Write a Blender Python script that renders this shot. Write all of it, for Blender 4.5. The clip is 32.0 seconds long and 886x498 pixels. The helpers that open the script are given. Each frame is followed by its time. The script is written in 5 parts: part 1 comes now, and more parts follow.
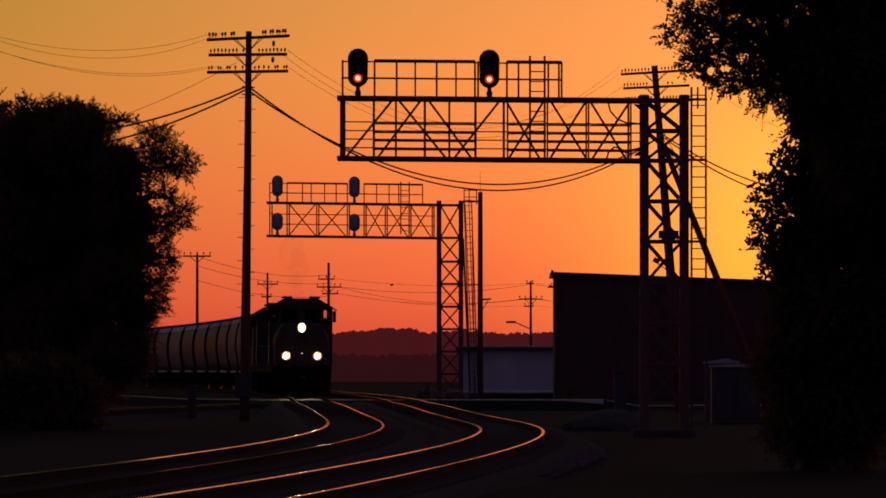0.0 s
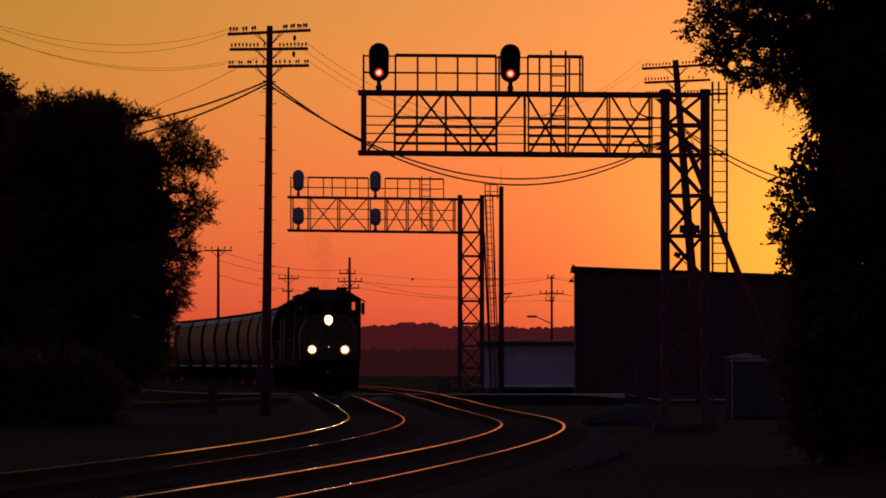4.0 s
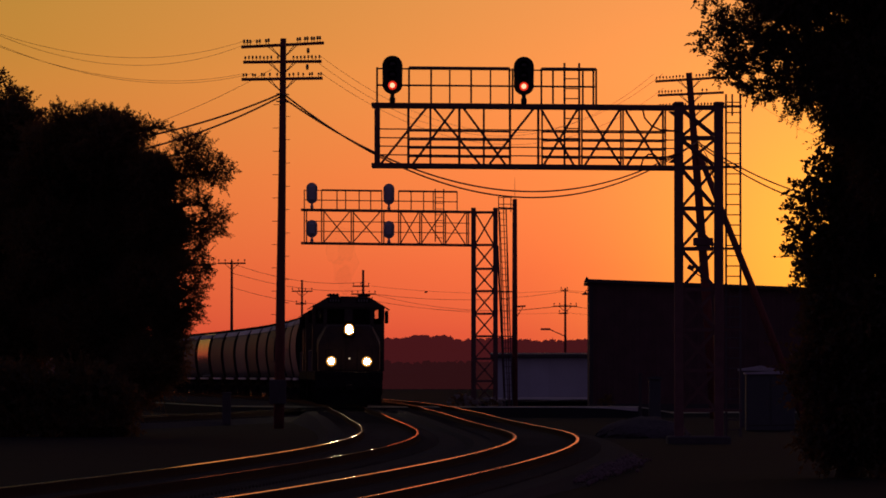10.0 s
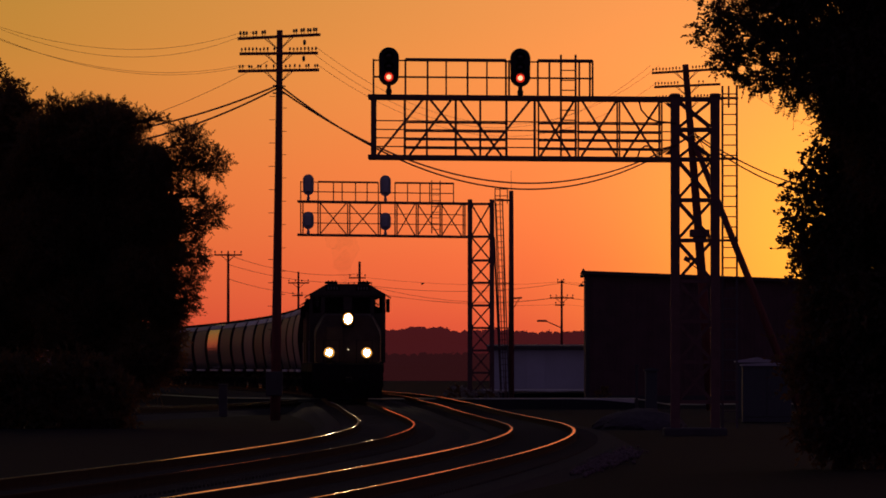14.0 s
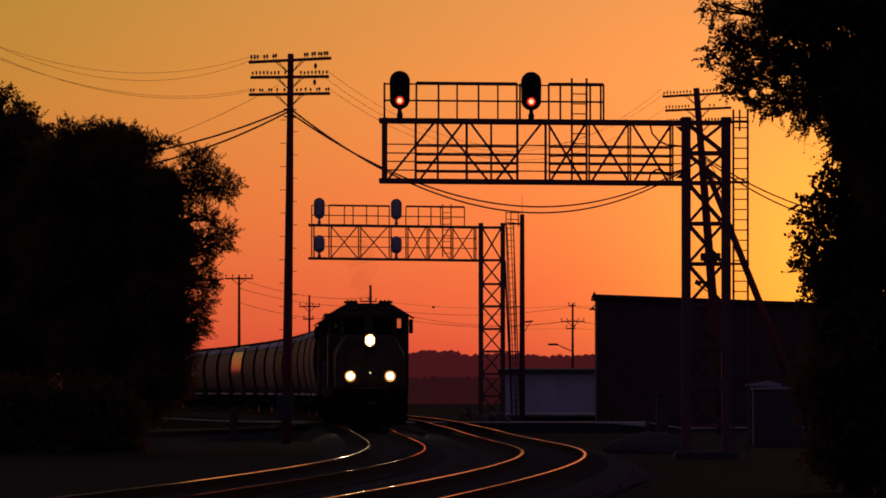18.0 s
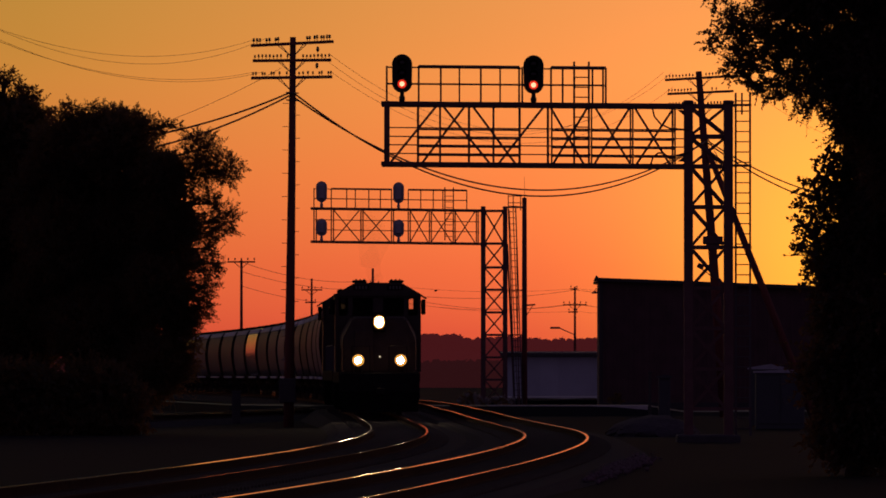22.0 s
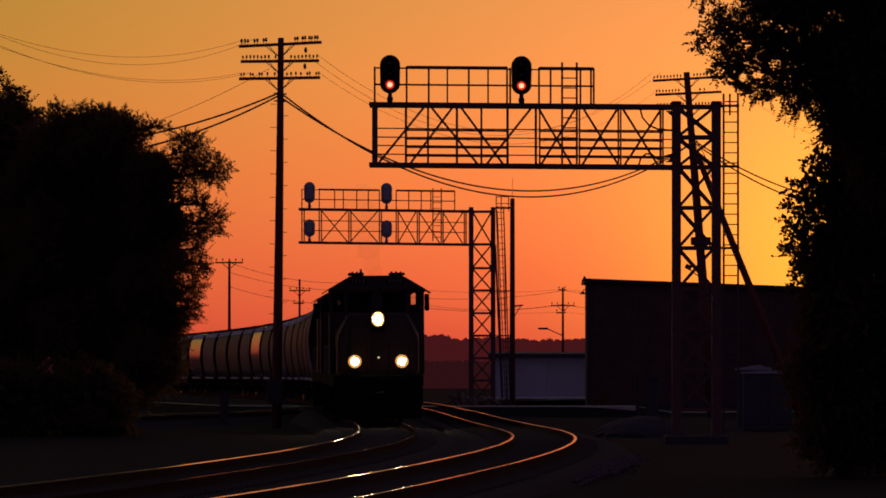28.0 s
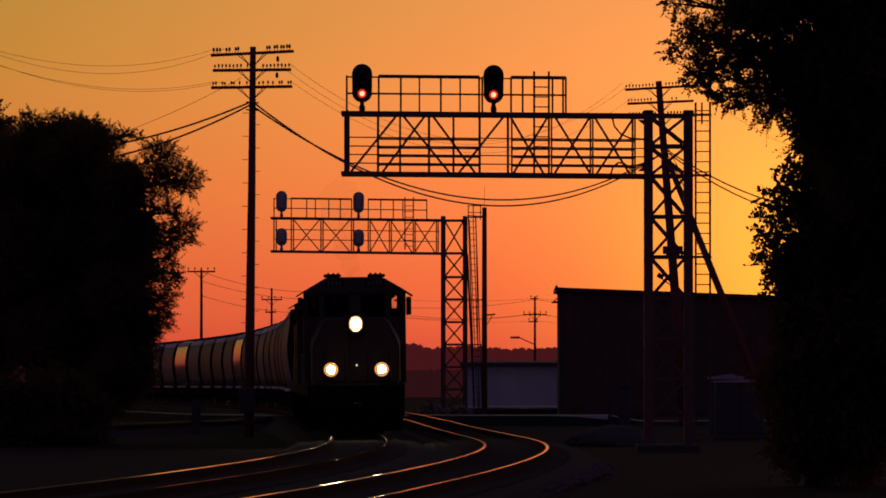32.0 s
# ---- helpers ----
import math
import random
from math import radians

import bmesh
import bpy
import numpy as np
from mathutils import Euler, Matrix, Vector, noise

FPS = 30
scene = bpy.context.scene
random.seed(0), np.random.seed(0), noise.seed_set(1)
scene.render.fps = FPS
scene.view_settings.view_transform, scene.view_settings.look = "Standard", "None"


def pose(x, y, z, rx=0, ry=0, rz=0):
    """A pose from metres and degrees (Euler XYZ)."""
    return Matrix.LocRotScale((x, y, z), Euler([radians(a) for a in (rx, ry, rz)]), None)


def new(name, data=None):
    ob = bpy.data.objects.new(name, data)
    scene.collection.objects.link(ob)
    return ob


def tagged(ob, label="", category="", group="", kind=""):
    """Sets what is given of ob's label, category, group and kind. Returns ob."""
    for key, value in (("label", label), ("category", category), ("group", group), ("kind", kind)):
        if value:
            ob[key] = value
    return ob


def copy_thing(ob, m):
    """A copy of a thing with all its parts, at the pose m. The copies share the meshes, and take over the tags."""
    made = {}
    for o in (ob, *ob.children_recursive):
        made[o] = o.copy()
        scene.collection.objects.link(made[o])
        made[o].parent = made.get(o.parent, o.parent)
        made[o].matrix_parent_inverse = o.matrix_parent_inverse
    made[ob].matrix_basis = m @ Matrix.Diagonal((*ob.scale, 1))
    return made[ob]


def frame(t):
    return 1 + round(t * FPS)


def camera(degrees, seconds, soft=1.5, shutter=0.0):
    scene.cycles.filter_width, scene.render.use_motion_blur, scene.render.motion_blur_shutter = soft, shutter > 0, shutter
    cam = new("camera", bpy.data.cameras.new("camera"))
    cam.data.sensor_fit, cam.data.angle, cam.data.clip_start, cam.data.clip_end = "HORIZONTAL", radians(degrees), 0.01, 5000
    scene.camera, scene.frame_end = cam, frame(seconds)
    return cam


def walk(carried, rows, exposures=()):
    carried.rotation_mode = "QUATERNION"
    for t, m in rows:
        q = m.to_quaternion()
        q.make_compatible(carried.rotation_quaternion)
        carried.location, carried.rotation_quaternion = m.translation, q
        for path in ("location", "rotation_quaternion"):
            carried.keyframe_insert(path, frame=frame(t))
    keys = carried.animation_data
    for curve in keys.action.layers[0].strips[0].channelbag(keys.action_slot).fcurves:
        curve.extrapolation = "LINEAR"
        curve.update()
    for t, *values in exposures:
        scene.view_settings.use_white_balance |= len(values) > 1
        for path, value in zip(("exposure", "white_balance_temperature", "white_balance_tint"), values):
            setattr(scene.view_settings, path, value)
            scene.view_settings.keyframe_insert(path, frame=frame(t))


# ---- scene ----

# ---------- camera: hand-held on one spot, long lens, panning a little ----------
cam = camera(6.9027, 32.0, soft=1.75)
PAN = [
    (0, 0.9431, 0.0000), (0.5, 0.9658, 0.0360), (1, 0.9515, 0.0543), (1.5, 0.9561, 0.0675),
    (2, 0.9609, 0.0809), (2.5, 0.9292, 0.1218), (3, 0.8942, 0.1405), (3.5, 0.8887, 0.1492),
    (5.5, 0.9590, 0.2028), (6, 0.9084, 0.1882), (6.5, 0.9023, 0.1758), (7, 0.9292, 0.1631),
    (7.5, 0.9711, 0.1679), (8, 1.0149, 0.1762), (8.5, 1.0360, 0.2082), (9, 1.0251, 0.2433),
    (9.5, 0.9987, 0.2557), (10, 0.9987, 0.2691), (10.5, 1.0004, 0.3021), (11, 0.9900, 0.3782),
    (11.5, 0.9599, 0.3480), (12, 0.9306, 0.3075), (12.5, 0.9471, 0.2738), (13, 0.9471, 0.2670),
    (13.5, 0.9337, 0.2603), (15.5, 0.9411, 0.1607), (16, 0.9875, 0.1492), (16.5, 1.0435, 0.1961),
    (17, 1.0898, 0.2283), (17.5, 1.1017, 0.2722), (18, 1.1175, 0.3266), (18.5, 1.1084, 0.4117),
    (19, 1.0245, 0.4052), (19.5, 0.9946, 0.3715), (20, 0.9961, 0.3458), (20.5, 0.9632, 0.3243),
    (21, 0.9264, 0.3108), (21.5, 0.9499, 0.3108), (22, 0.9879, 0.3445), (22.5, 0.9950, 0.3722),
    (23, 1.0089, 0.3858), (23.5, 1.0376, 0.4187), (24, 1.0380, 0.4529), (24.5, 1.0693, 0.4730),
    (26.5, 1.0993, 0.4110), (27, 1.0432, 0.3790), (27.5, 1.0037, 0.3041), (28, 0.9938, 0.2504),
    (28.5, 1.0010, 0.1941), (29, 1.0173, 0.1484), (29.5, 1.0376, 0.1282), (30, 0.9987, 0.1286),
    (30.5, 0.9840, 0.1211), (31, 1.0177, 0.1008), (31.5, 1.0649, 0.0568), (32, 1.0635, 0.0325)]
walk(cam, [(t, pose(0, 0, 1.55, 90 + tilt, 0, turn)) for t, tilt, turn in PAN])


# ---------- sky after sunset: red at the horizon, amber above, rosy blue dusk behind ----------
def make_world():
    w = bpy.data.worlds.new("dusk_sky")
    scene.world = w
    w.use_nodes = True
    nt = w.node_tree
    nt.nodes.clear()
    N, L = nt.nodes.new, nt.links.new

    def math_node(op, a, b=None, clamp=False):
        n = N("ShaderNodeMath")
        n.operation, n.use_clamp = op, clamp
        for i, v in enumerate((a, b)):
            if v is None:
                continue
            if isinstance(v, (int, float)):
                n.inputs[i].default_value = v
            else:
                L(v, n.inputs[i])
        return n.outputs[0]

    def ramp(fac, stops):
        r = N("ShaderNodeValToRGB")
        r.color_ramp.interpolation = "EASE" if len(stops) < 3 else "LINEAR"
        while len(r.color_ramp.elements) < len(stops):
            r.color_ramp.elements.new(0.5)
        for e, (p, c) in zip(r.color_ramp.elements, stops):
            e.position, e.color = p, (*c, 1)
        L(fac, r.inputs[0])
        return r.outputs[0]

    def mix(fac, a, b, kind="MIX"):
        m = N("ShaderNodeMix")
        m.data_type, m.blend_type = "RGBA", kind
        if isinstance(fac, (int, float)):
            m.inputs[0].default_value = fac
        else:
            L(fac, m.inputs[0])
        for i, v in ((6, a), (7, b)):
            if isinstance(v, tuple):
                m.inputs[i].default_value = (*v, 1)
            else:
                L(v, m.inputs[i])
        return m.outputs[2]

    tc = N("ShaderNodeTexCoord").outputs["Generated"]
    sep = N("ShaderNodeSeparateXYZ")
    L(tc, sep.inputs[0])
    sx, sy, sz = sep.outputs
    up = math_node("MAXIMUM", sz, 0.0)
    k = math_node("POWER", up, 1 / 3)
    west = ramp(k, [(0.0, (0.70, 0.070, 0.037)), (0.18, (0.73, 0.094, 0.043)), (0.245, (0.87, 0.150, 0.051)),
                    (0.30, (0.96, 0.226, 0.064)), (0.345, (0.96, 0.295, 0.080)), (0.39, (0.80, 0.31, 0.090)),
                    (0.46, (0.42, 0.24, 0.15)), (0.60, (0.17, 0.130, 0.145)), (1.0, (0.044, 0.034, 0.082))])
    east = ramp(k, [(0.0, (0.090, 0.039, 0.076)), (0.4, (0.112, 0.056, 0.106)), (0.65, (0.060, 0.044, 0.085)),
                    (1.0, (0.040, 0.033, 0.080))])
    front = N("ShaderNodeMapRange")
    front.interpolation_type = "SMOOTHSTEP"
    L(sy, front.inputs[0])
    front.inputs[1].default_value, front.inputs[2].default_value = 0.25, 0.985
    sky = mix(front.outputs[0], east, west)
    # the glow above the place where the sun went down
    dx = math_node("SUBTRACT", sx, 0.052)
    dz = math_node("MULTIPLY", math_node("SUBTRACT", sz, 0.012), 1.0)
    d2 = math_node("ADD", math_node("MULTIPLY", dx, dx), math_node("MULTIPLY", dz, dz))
    near = math_node("MULTIPLY", math_node("POWER", 2.718, math_node("MULTIPLY", d2, -1 / 0.0007)), front.outputs[0])
    wide = math_node("MULTIPLY", math_node("POWER", 2.718, math_node("MULTIPLY", d2, -1 / 0.012)), front.outputs[0])
    glow = mix(near, (0, 0, 0), (0.45, 0.36, 0.0))
    sky = mix(1.0, sky, glow, "ADD")
    glow2 = mix(wide, (0.76, 0.73, 0.79), (1.16, 1.12, 1.06))
    sky = mix(1.0, sky, glow2, "MULTIPLY")
    south = N("ShaderNodeMapRange")
    L(sx, south.inputs[0])
    south.inputs[1].default_value, south.inputs[2].default_value = 0.022, -0.062
    aloft = N("ShaderNodeMapRange")
    L(sz, aloft.inputs[0])
    aloft.inputs[1].default_value, aloft.inputs[2].default_value = 0.004, 0.045
    dull = math_node("MULTIPLY", math_node("MULTIPLY", south.outputs[0], aloft.outputs[0]), front.outputs[0])
    sky = mix(1.0, sky, mix(dull, (1, 1, 1), (0.70, 0.97, 0.58)), "MULTIPLY")
    bg = N("ShaderNodeBackground")
    L(sky, bg.inputs[0])
    bg.inputs[1].default_value = 1.0
    out = N("ShaderNodeOutputWorld")
    L(bg.outputs[0], out.inputs[0])


make_world()
scene.view_settings.exposure = 0.0


# ---------- materials ----------
def material(name, base, rough=0.7, metal=0.0, scale=4.0, vary=0.3, bump=0.0, fine=40.0, shift=0.0, spec=0.5, coat=0.0,
             stretch=(1, 1, 1), glow=None, glow_power=0.0, rvar=0.12):
    """A surface with two sizes of mottling, uneven gloss, a little relief and, with shift, a difference from piece to piece."""
    m = bpy.data.materials.new(name)
    m.use_nodes = True
    nt = m.node_tree
    b = nt.nodes["Principled BSDF"]
    N, L = nt.nodes.new, nt.links.new
    tc = N("ShaderNodeTexCoord")
    mp = N("ShaderNodeMapping")
    mp.inputs["Scale"].default_value = stretch
    L(tc.outputs["Object"], mp.inputs[0])
    a, c = N("ShaderNodeTexNoise"), N("ShaderNodeTexNoise")
    a.inputs["Scale"].default_value, a.inputs["Detail"].default_value = scale, 4
    c.inputs["Scale"].default_value, c.inputs["Detail"].default_value = fine, 3
    L(mp.outputs[0], a.inputs[0])
    L(mp.outputs[0], c.inputs[0])
    s = N("ShaderNodeMath")
    s.operation = "MULTIPLY_ADD"
    L(c.outputs[0], s.inputs[0])
    s.inputs[1].default_value = 0.4
    L(a.outputs[0], s.inputs[2])
    r = N("ShaderNodeMapRange")
    L(s.outputs[0], r.inputs[0])
    r.inputs[1].default_value, r.inputs[2].default_value = 0.35, 1.05
    r.inputs[3].default_value, r.inputs[4].default_value = 1 - vary, 1 + vary
    val = r.outputs[0]
    if shift:
        oi = N("ShaderNodeObjectInfo")
        q = N("ShaderNodeMapRange")
        L(oi.outputs["Random"], q.inputs[0])
        q.inputs[3].default_value, q.inputs[4].default_value = 1 - shift, 1 + shift
        mm = N("ShaderNodeMath")
        mm.operation = "MULTIPLY"
        L(val, mm.inputs[0])
        L(q.outputs[0], mm.inputs[1])
        val = mm.outputs[0]
    x = N("ShaderNodeMix")
    x.data_type, x.blend_type = "RGBA", "MULTIPLY"
    x.inputs[0].default_value = 1.0
    x.inputs[6].default_value = (*base, 1)
    cmb = N("ShaderNodeCombineColor")
    for i in range(3):
        L(val, cmb.inputs[i])
    L(cmb.outputs[0], x.inputs[7])
    L(x.outputs[2], b.inputs["Base Color"])
    rr = N("ShaderNodeMapRange")
    L(a.outputs[0], rr.inputs[0])
    rr.inputs[3].default_value, rr.inputs[4].default_value = max(0.02, rough - rvar), min(1.0, rough + rvar)
    L(rr.outputs[0], b.inputs["Roughness"])
    b.inputs["Metallic"].default_value = metal
    b.inputs["Specular IOR Level"].default_value = spec
    b.inputs["Coat Weight"].default_value = coat
    b.inputs["Coat Roughness"].default_value = 0.15
    if bump:
        bn = N("ShaderNodeBump")
        bn.inputs["Strength"].default_value, bn.inputs["Distance"].default_value = bump, 0.02
        L(s.outputs[0], bn.inputs["Height"])
        L(bn.outputs[0], b.inputs["Normal"])
    if glow:
        b.inputs["Emission Color"].default_value = (*glow, 1)
        b.inputs["Emission Strength"].default_value = glow_power
    return m


# Reddish veil of the bright sky is put into this steel's base colour.
STEEL = material("steel_red_veil", (0.155, 0.075, 0.071), 0.6, 0.1, 3, 0.35, 0.3, 30)
GALV = material("weathered_galvanised_steel", (0.12, 0.10, 0.105), 0.65, 0.2, 5, 0.25, 0.2, 40)
SIGNAL_BLACK = material("flat_black_enamel", (0.015, 0.015, 0.016), 0.75, 0, 6, 0.3, 0.1)
SIGNAL_GREY = material("aluminium_paint", (0.46, 0.45, 0.47), 0.6, 0.0, 6, 0.2, 0.1)
RED_LAMP = material("lit_red_lens", (0.5, 0.02, 0.01), 0.3, 0, 9, 0.05, glow=(1.0, 0.035, 0.012), glow_power=0.75)
RED_CORE = material("lit_red_lens_centre", (0.8, 0.2, 0.1), 0.3, 0, 9, 0.05, glow=(1.0, 0.50, 0.28), glow_power=1.6)
DARK_LENS = material("unlit_lens", (0.02, 0.02, 0.02), 0.12, 0, 9, 0.1)
HEADLIGHT = material("lit_headlight", (1, 0.9, 0.7), 0.3, 0, 9, 0.05, glow=(1.0, 0.72, 0.40), glow_power=110.0)
# Orange glare round the lit lamps is put in as a glowing ring.
LAMP_GLARE = material("lamp_glare_ring", (0.9, 0.8, 0.6), 0.3, 0, 9, 0.05, glow=(1.0, 0.42, 0.07), glow_power=0.9)
# Pole, crossarm and cable colours carry the same red veil of sky light.
POLE_WOOD = material("creosoted_pole_red_veil", (0.21, 0.06, 0.048), 0.9, 0, 2, 0.4, 0.6, 25, stretch=(6, 6, 0.6))
ARM_WOOD = material("crossarm_wood_red_veil", (0.25, 0.07, 0.055), 0.9, 0, 2, 0.4, 0.5, 25)
GLASS_INS = material("dark_glass_insulator", (0.05, 0.07, 0.07), 0.25, 0, 8, 0.2)
CABLE = material("cable_sheath_red_veil", (0.11, 0.035, 0.03), 0.6, 0, 6, 0.3)
WIRE = material("tarnished_copper_wire", (0.10, 0.07, 0.05), 0.6, 0.4, 6, 0.3)
# Worn steel; the pink of saturated sunset glints is put into its colour.
RAIL = material("worn_rail_pink_glint", (1.0, 0.56, 0.85), 0.05, 1.0, 1.2, 0.08, 0.016, 14, stretch=(1, 0.3, 1), rvar=0.03)
RAIL_WEB = material("rusty_rail_web", (0.06, 0.032, 0.022), 0.95, 0.0, 6, 0.4, 0.3, spec=0.03)
RAIL_EDGE = material("scuffed_rail_edge", (0.66, 0.58, 0.62), 0.26, 0.9, 2.0, 0.3, 0.02, 14)
RAIL_DULL = material("dull_rail_steel", (0.30, 0.27, 0.30), 0.26, 0.9, 2.0, 0.3, 0.02, 14)
TIE = material("creosoted_sleeper", (0.05, 0.04, 0.032), 0.95, 0, 5, 0.4, 0.5)
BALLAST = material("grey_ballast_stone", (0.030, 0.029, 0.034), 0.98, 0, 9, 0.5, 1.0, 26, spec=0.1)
# Light on the ballast shoulder is put into the pale colour of these stones.
LIT_STONE = material("pale_lit_stone", (0.17, 0.12, 0.12), 0.95, 0, 7, 0.4, 0.5, 30, spec=0.1)
GRAVEL = material("pale_gravel", (0.07, 0.06, 0.064), 0.95, 0, 7, 0.4, 0.8, 30, spec=0.1)
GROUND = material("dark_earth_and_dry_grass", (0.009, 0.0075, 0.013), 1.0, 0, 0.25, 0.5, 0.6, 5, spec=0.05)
ASPHALT = material("smooth_asphalt", (0.055, 0.050, 0.052), 0.50, 0, 0.8, 0.25, 0.05, 60, spec=0.09)
CONCRETE = material("stained_concrete", (0.075, 0.068, 0.066), 0.9, 0, 2, 0.3, 0.4, 25)
PALE_CONCRETE = material("pale_smooth_concrete", (0.68, 0.66, 0.58), 0.5, 0, 1.5, 0.2, 0.1, 20)
BARN = material("dark_brown_sheet_metal", (0.125, 0.065, 0.065), 0.8, 0.0, 1.2, 0.35, 0.1, 20, shift=0.08)
ROOF_DARK = material("dark_roof_metal", (0.06, 0.05, 0.05), 0.55, 0.2, 1.2, 0.3, 0.1, 20)
WHITE_WALL = material("white_painted_panel", (0.46, 0.47, 0.50), 0.7, 0, 0.8, 0.12, 0.1, 12, shift=0.05)
CABINET = material("grey_cabinet_paint", (0.068, 0.078, 0.078), 0.6, 0, 3, 0.15, 0.05)
BARK = material("rough_bark", (0.07, 0.05, 0.035), 0.95, 0, 6, 0.4, 1.0, 30)
LEAF = material("dark_green_leaf", (0.060, 0.064, 0.036), 0.6, 0, 0.8, 0.4, spec=0.2)
LEAF_OAK = material("deep_green_leaf", (0.055, 0.056, 0.034), 0.6, 0, 1.4, 0.4, spec=0.2)
SEED = material("pale_seed_heads", (0.45, 0.42, 0.36), 0.9, 0, 8, 0.3)
LOCO = material("dark_locomotive_paint", (0.078, 0.058, 0.048), 0.6, 0, 3, 0.25, 0.05, 30, spec=0.12)
LOCO_DARK = material("black_underframe_grime", (0.020, 0.018, 0.017), 0.95, 0, 5, 0.4, 0.2, spec=0.04)
HOPPER = material("grey_hopper_paint", (0.150, 0.138, 0.162), 0.55, 0, 1.0, 0.30, 0.05, 18, shift=0.45, spec=0.035, stretch=(1, 1, 0.35))
HOPPER_GLOSSY = material("clean_glossy_hopper_paint", (0.15, 0.14, 0.15), 0.22, 0, 1.0, 0.2, 0.02, 18, spec=0.25, rvar=0.03)
# Sky light on roof edges and sills is put into this pale colour.
HOPPER_LIT_EDGE = material("hopper_lit_edge", (0.55, 0.55, 0.60), 0.65, 0, 1.0, 0.2, 0.05, 18, shift=0.3, spec=0.12)
# Grime of the underparts; also puts shade into the end walls' colour.
HOPPER_DARK = material("grimy_shaded_hopper_steel", (0.025, 0.022, 0.021), 0.95, 0, 4, 0.4, 0.2, spec=0.04)
WHEEL = material("worn_wheel_steel", (0.05, 0.042, 0.038), 0.8, 0.2, 6, 0.3, spec=0.1)
NUMBER_PALE = material("dusty_number_panel", (0.13, 0.12, 0.11), 0.5, 0, 8, 0.1)
# Red evening haze over the distance is put in as faint emission.
FAR_TREES = material("far_trees_haze_glow", (0.02, 0.012, 0.012), 1.0, 0, 0.05, 0.4, glow=(1.0, 0.13, 0.16), glow_power=0.055, spec=0.0)
FAR_HEDGE = material("field_hedge_haze_glow", (0.02, 0.012, 0.012), 1.0, 0, 0.1, 0.4, glow=(1.0, 0.20, 0.24), glow_power=0.024, spec=0.0)


def backlit(m, colour, share):
    """Lets light pass through thin leaves."""
    nt = m.node_tree
    t = nt.nodes.new("ShaderNodeBsdfTranslucent")
    t.inputs[0].default_value = (*colour, 1)
    x = nt.nodes.new("ShaderNodeMixShader")
    x.inputs[0].default_value = share
    nt.links.new(nt.nodes["Principled BSDF"].outputs[0], x.inputs[1])
    nt.links.new(t.outputs[0], x.inputs[2])
    nt.links.new(x.outputs[0], nt.nodes["Material Output"].inputs[0])


backlit(LEAF, (0.55, 0.27, 0.08), 0.38)
backlit(LEAF_OAK, (0.55, 0.24, 0.07), 0.22)


def pane_material():
    m = bpy.data.materials.new("tinted_window_glass")
    m.use_nodes = True
    b = m.node_tree.nodes["Principled BSDF"]
    b.inputs["Base Color"].default_value = (0.72, 0.78, 0.78, 1)
    b.inputs["Transmission Weight"].default_value = 1.0
    b.inputs["Roughness"].default_value = 0.02
    b.inputs["IOR"].default_value = 1.03
    return m


PANE = pane_material()


def smoke_material():
    """Thin brown haze: each puff takes a little of the light behind it."""
    m = bpy.data.materials.new("thin_exhaust_haze")
    m.use_nodes = True
    nt = m.node_tree
    clear = nt.nodes.new("ShaderNodeBsdfTransparent")
    soot = nt.nodes.new("ShaderNodeBsdfDiffuse")
    soot.inputs[0].default_value = (0.16, 0.10, 0.09, 1)
    x = nt.nodes.new("ShaderNodeMixShader")
    x.inputs[0].default_value = 0.022
    nt.links.new(clear.outputs[0], x.inputs[1])
    nt.links.new(soot.outputs[0], x.inputs[2])
    nt.links.new(x.outputs[0], nt.nodes["Material Output"].inputs[0])
    return m


SMOKE = smoke_material()


# ---------- mesh tools ----------
def thing(name, label, category, group="", at=None, kind=""):
    e = new(name)
    e.empty_display_size = 0.2
    e.matrix_basis = at or Matrix()
    return tagged(e, label, category, group, kind)


def finish(bm, name, mat, smooth=False):
    me = bpy.data.meshes.new(name)
    bmesh.ops.recalc_face_normals(bm, faces=bm.faces)
    bm.to_mesh(me)
    bm.free()
    for m in (mat if isinstance(mat, (list, tuple)) else [mat]):
        me.materials.append(m)
    if smooth:
        for p in me.polygons:
            p.use_smooth = True
    return me


def part(name, bm, mat, parent, label="", smooth=False):
    ob = new(name, finish(bm, name, mat, smooth))
    ob.parent = parent
    if label:
        ob["label"] = label
    return ob


def box(bm, c, s, turn=None, bevel=0.0):
    m = Matrix.Translation(c) @ (turn or Matrix()) @ Matrix.Diagonal((*s, 1))
    vs = bmesh.ops.create_cube(bm, size=1.0, matrix=m)["verts"]
    if bevel:
        es = list({e for v in vs for e in v.link_edges})
        bmesh.ops.bevel(bm, geom=es, offset=bevel, segments=1, affect="EDGES")
    return bm


def frame_of(p, q):
    p, q = Vector(p), Vector(q)
    z = (q - p).normalized()
    x = Vector((0, 1, 0)).cross(z)
    if x.length < 0.05:
        x = Vector((1, 0, 0)).cross(z)
    x.normalize()
    y = z.cross(x)
    m = Matrix((x, y, z)).transposed().to_4x4()
    m.translation = (p + q) / 2
    return m, (q - p).length


def beam(bm, p, q, w, d=None):
    m, n = frame_of(p, q)
    bmesh.ops.create_cube(bm, size=1.0, matrix=m @ Matrix.Diagonal((w, d or w, n, 1)))
    return bm


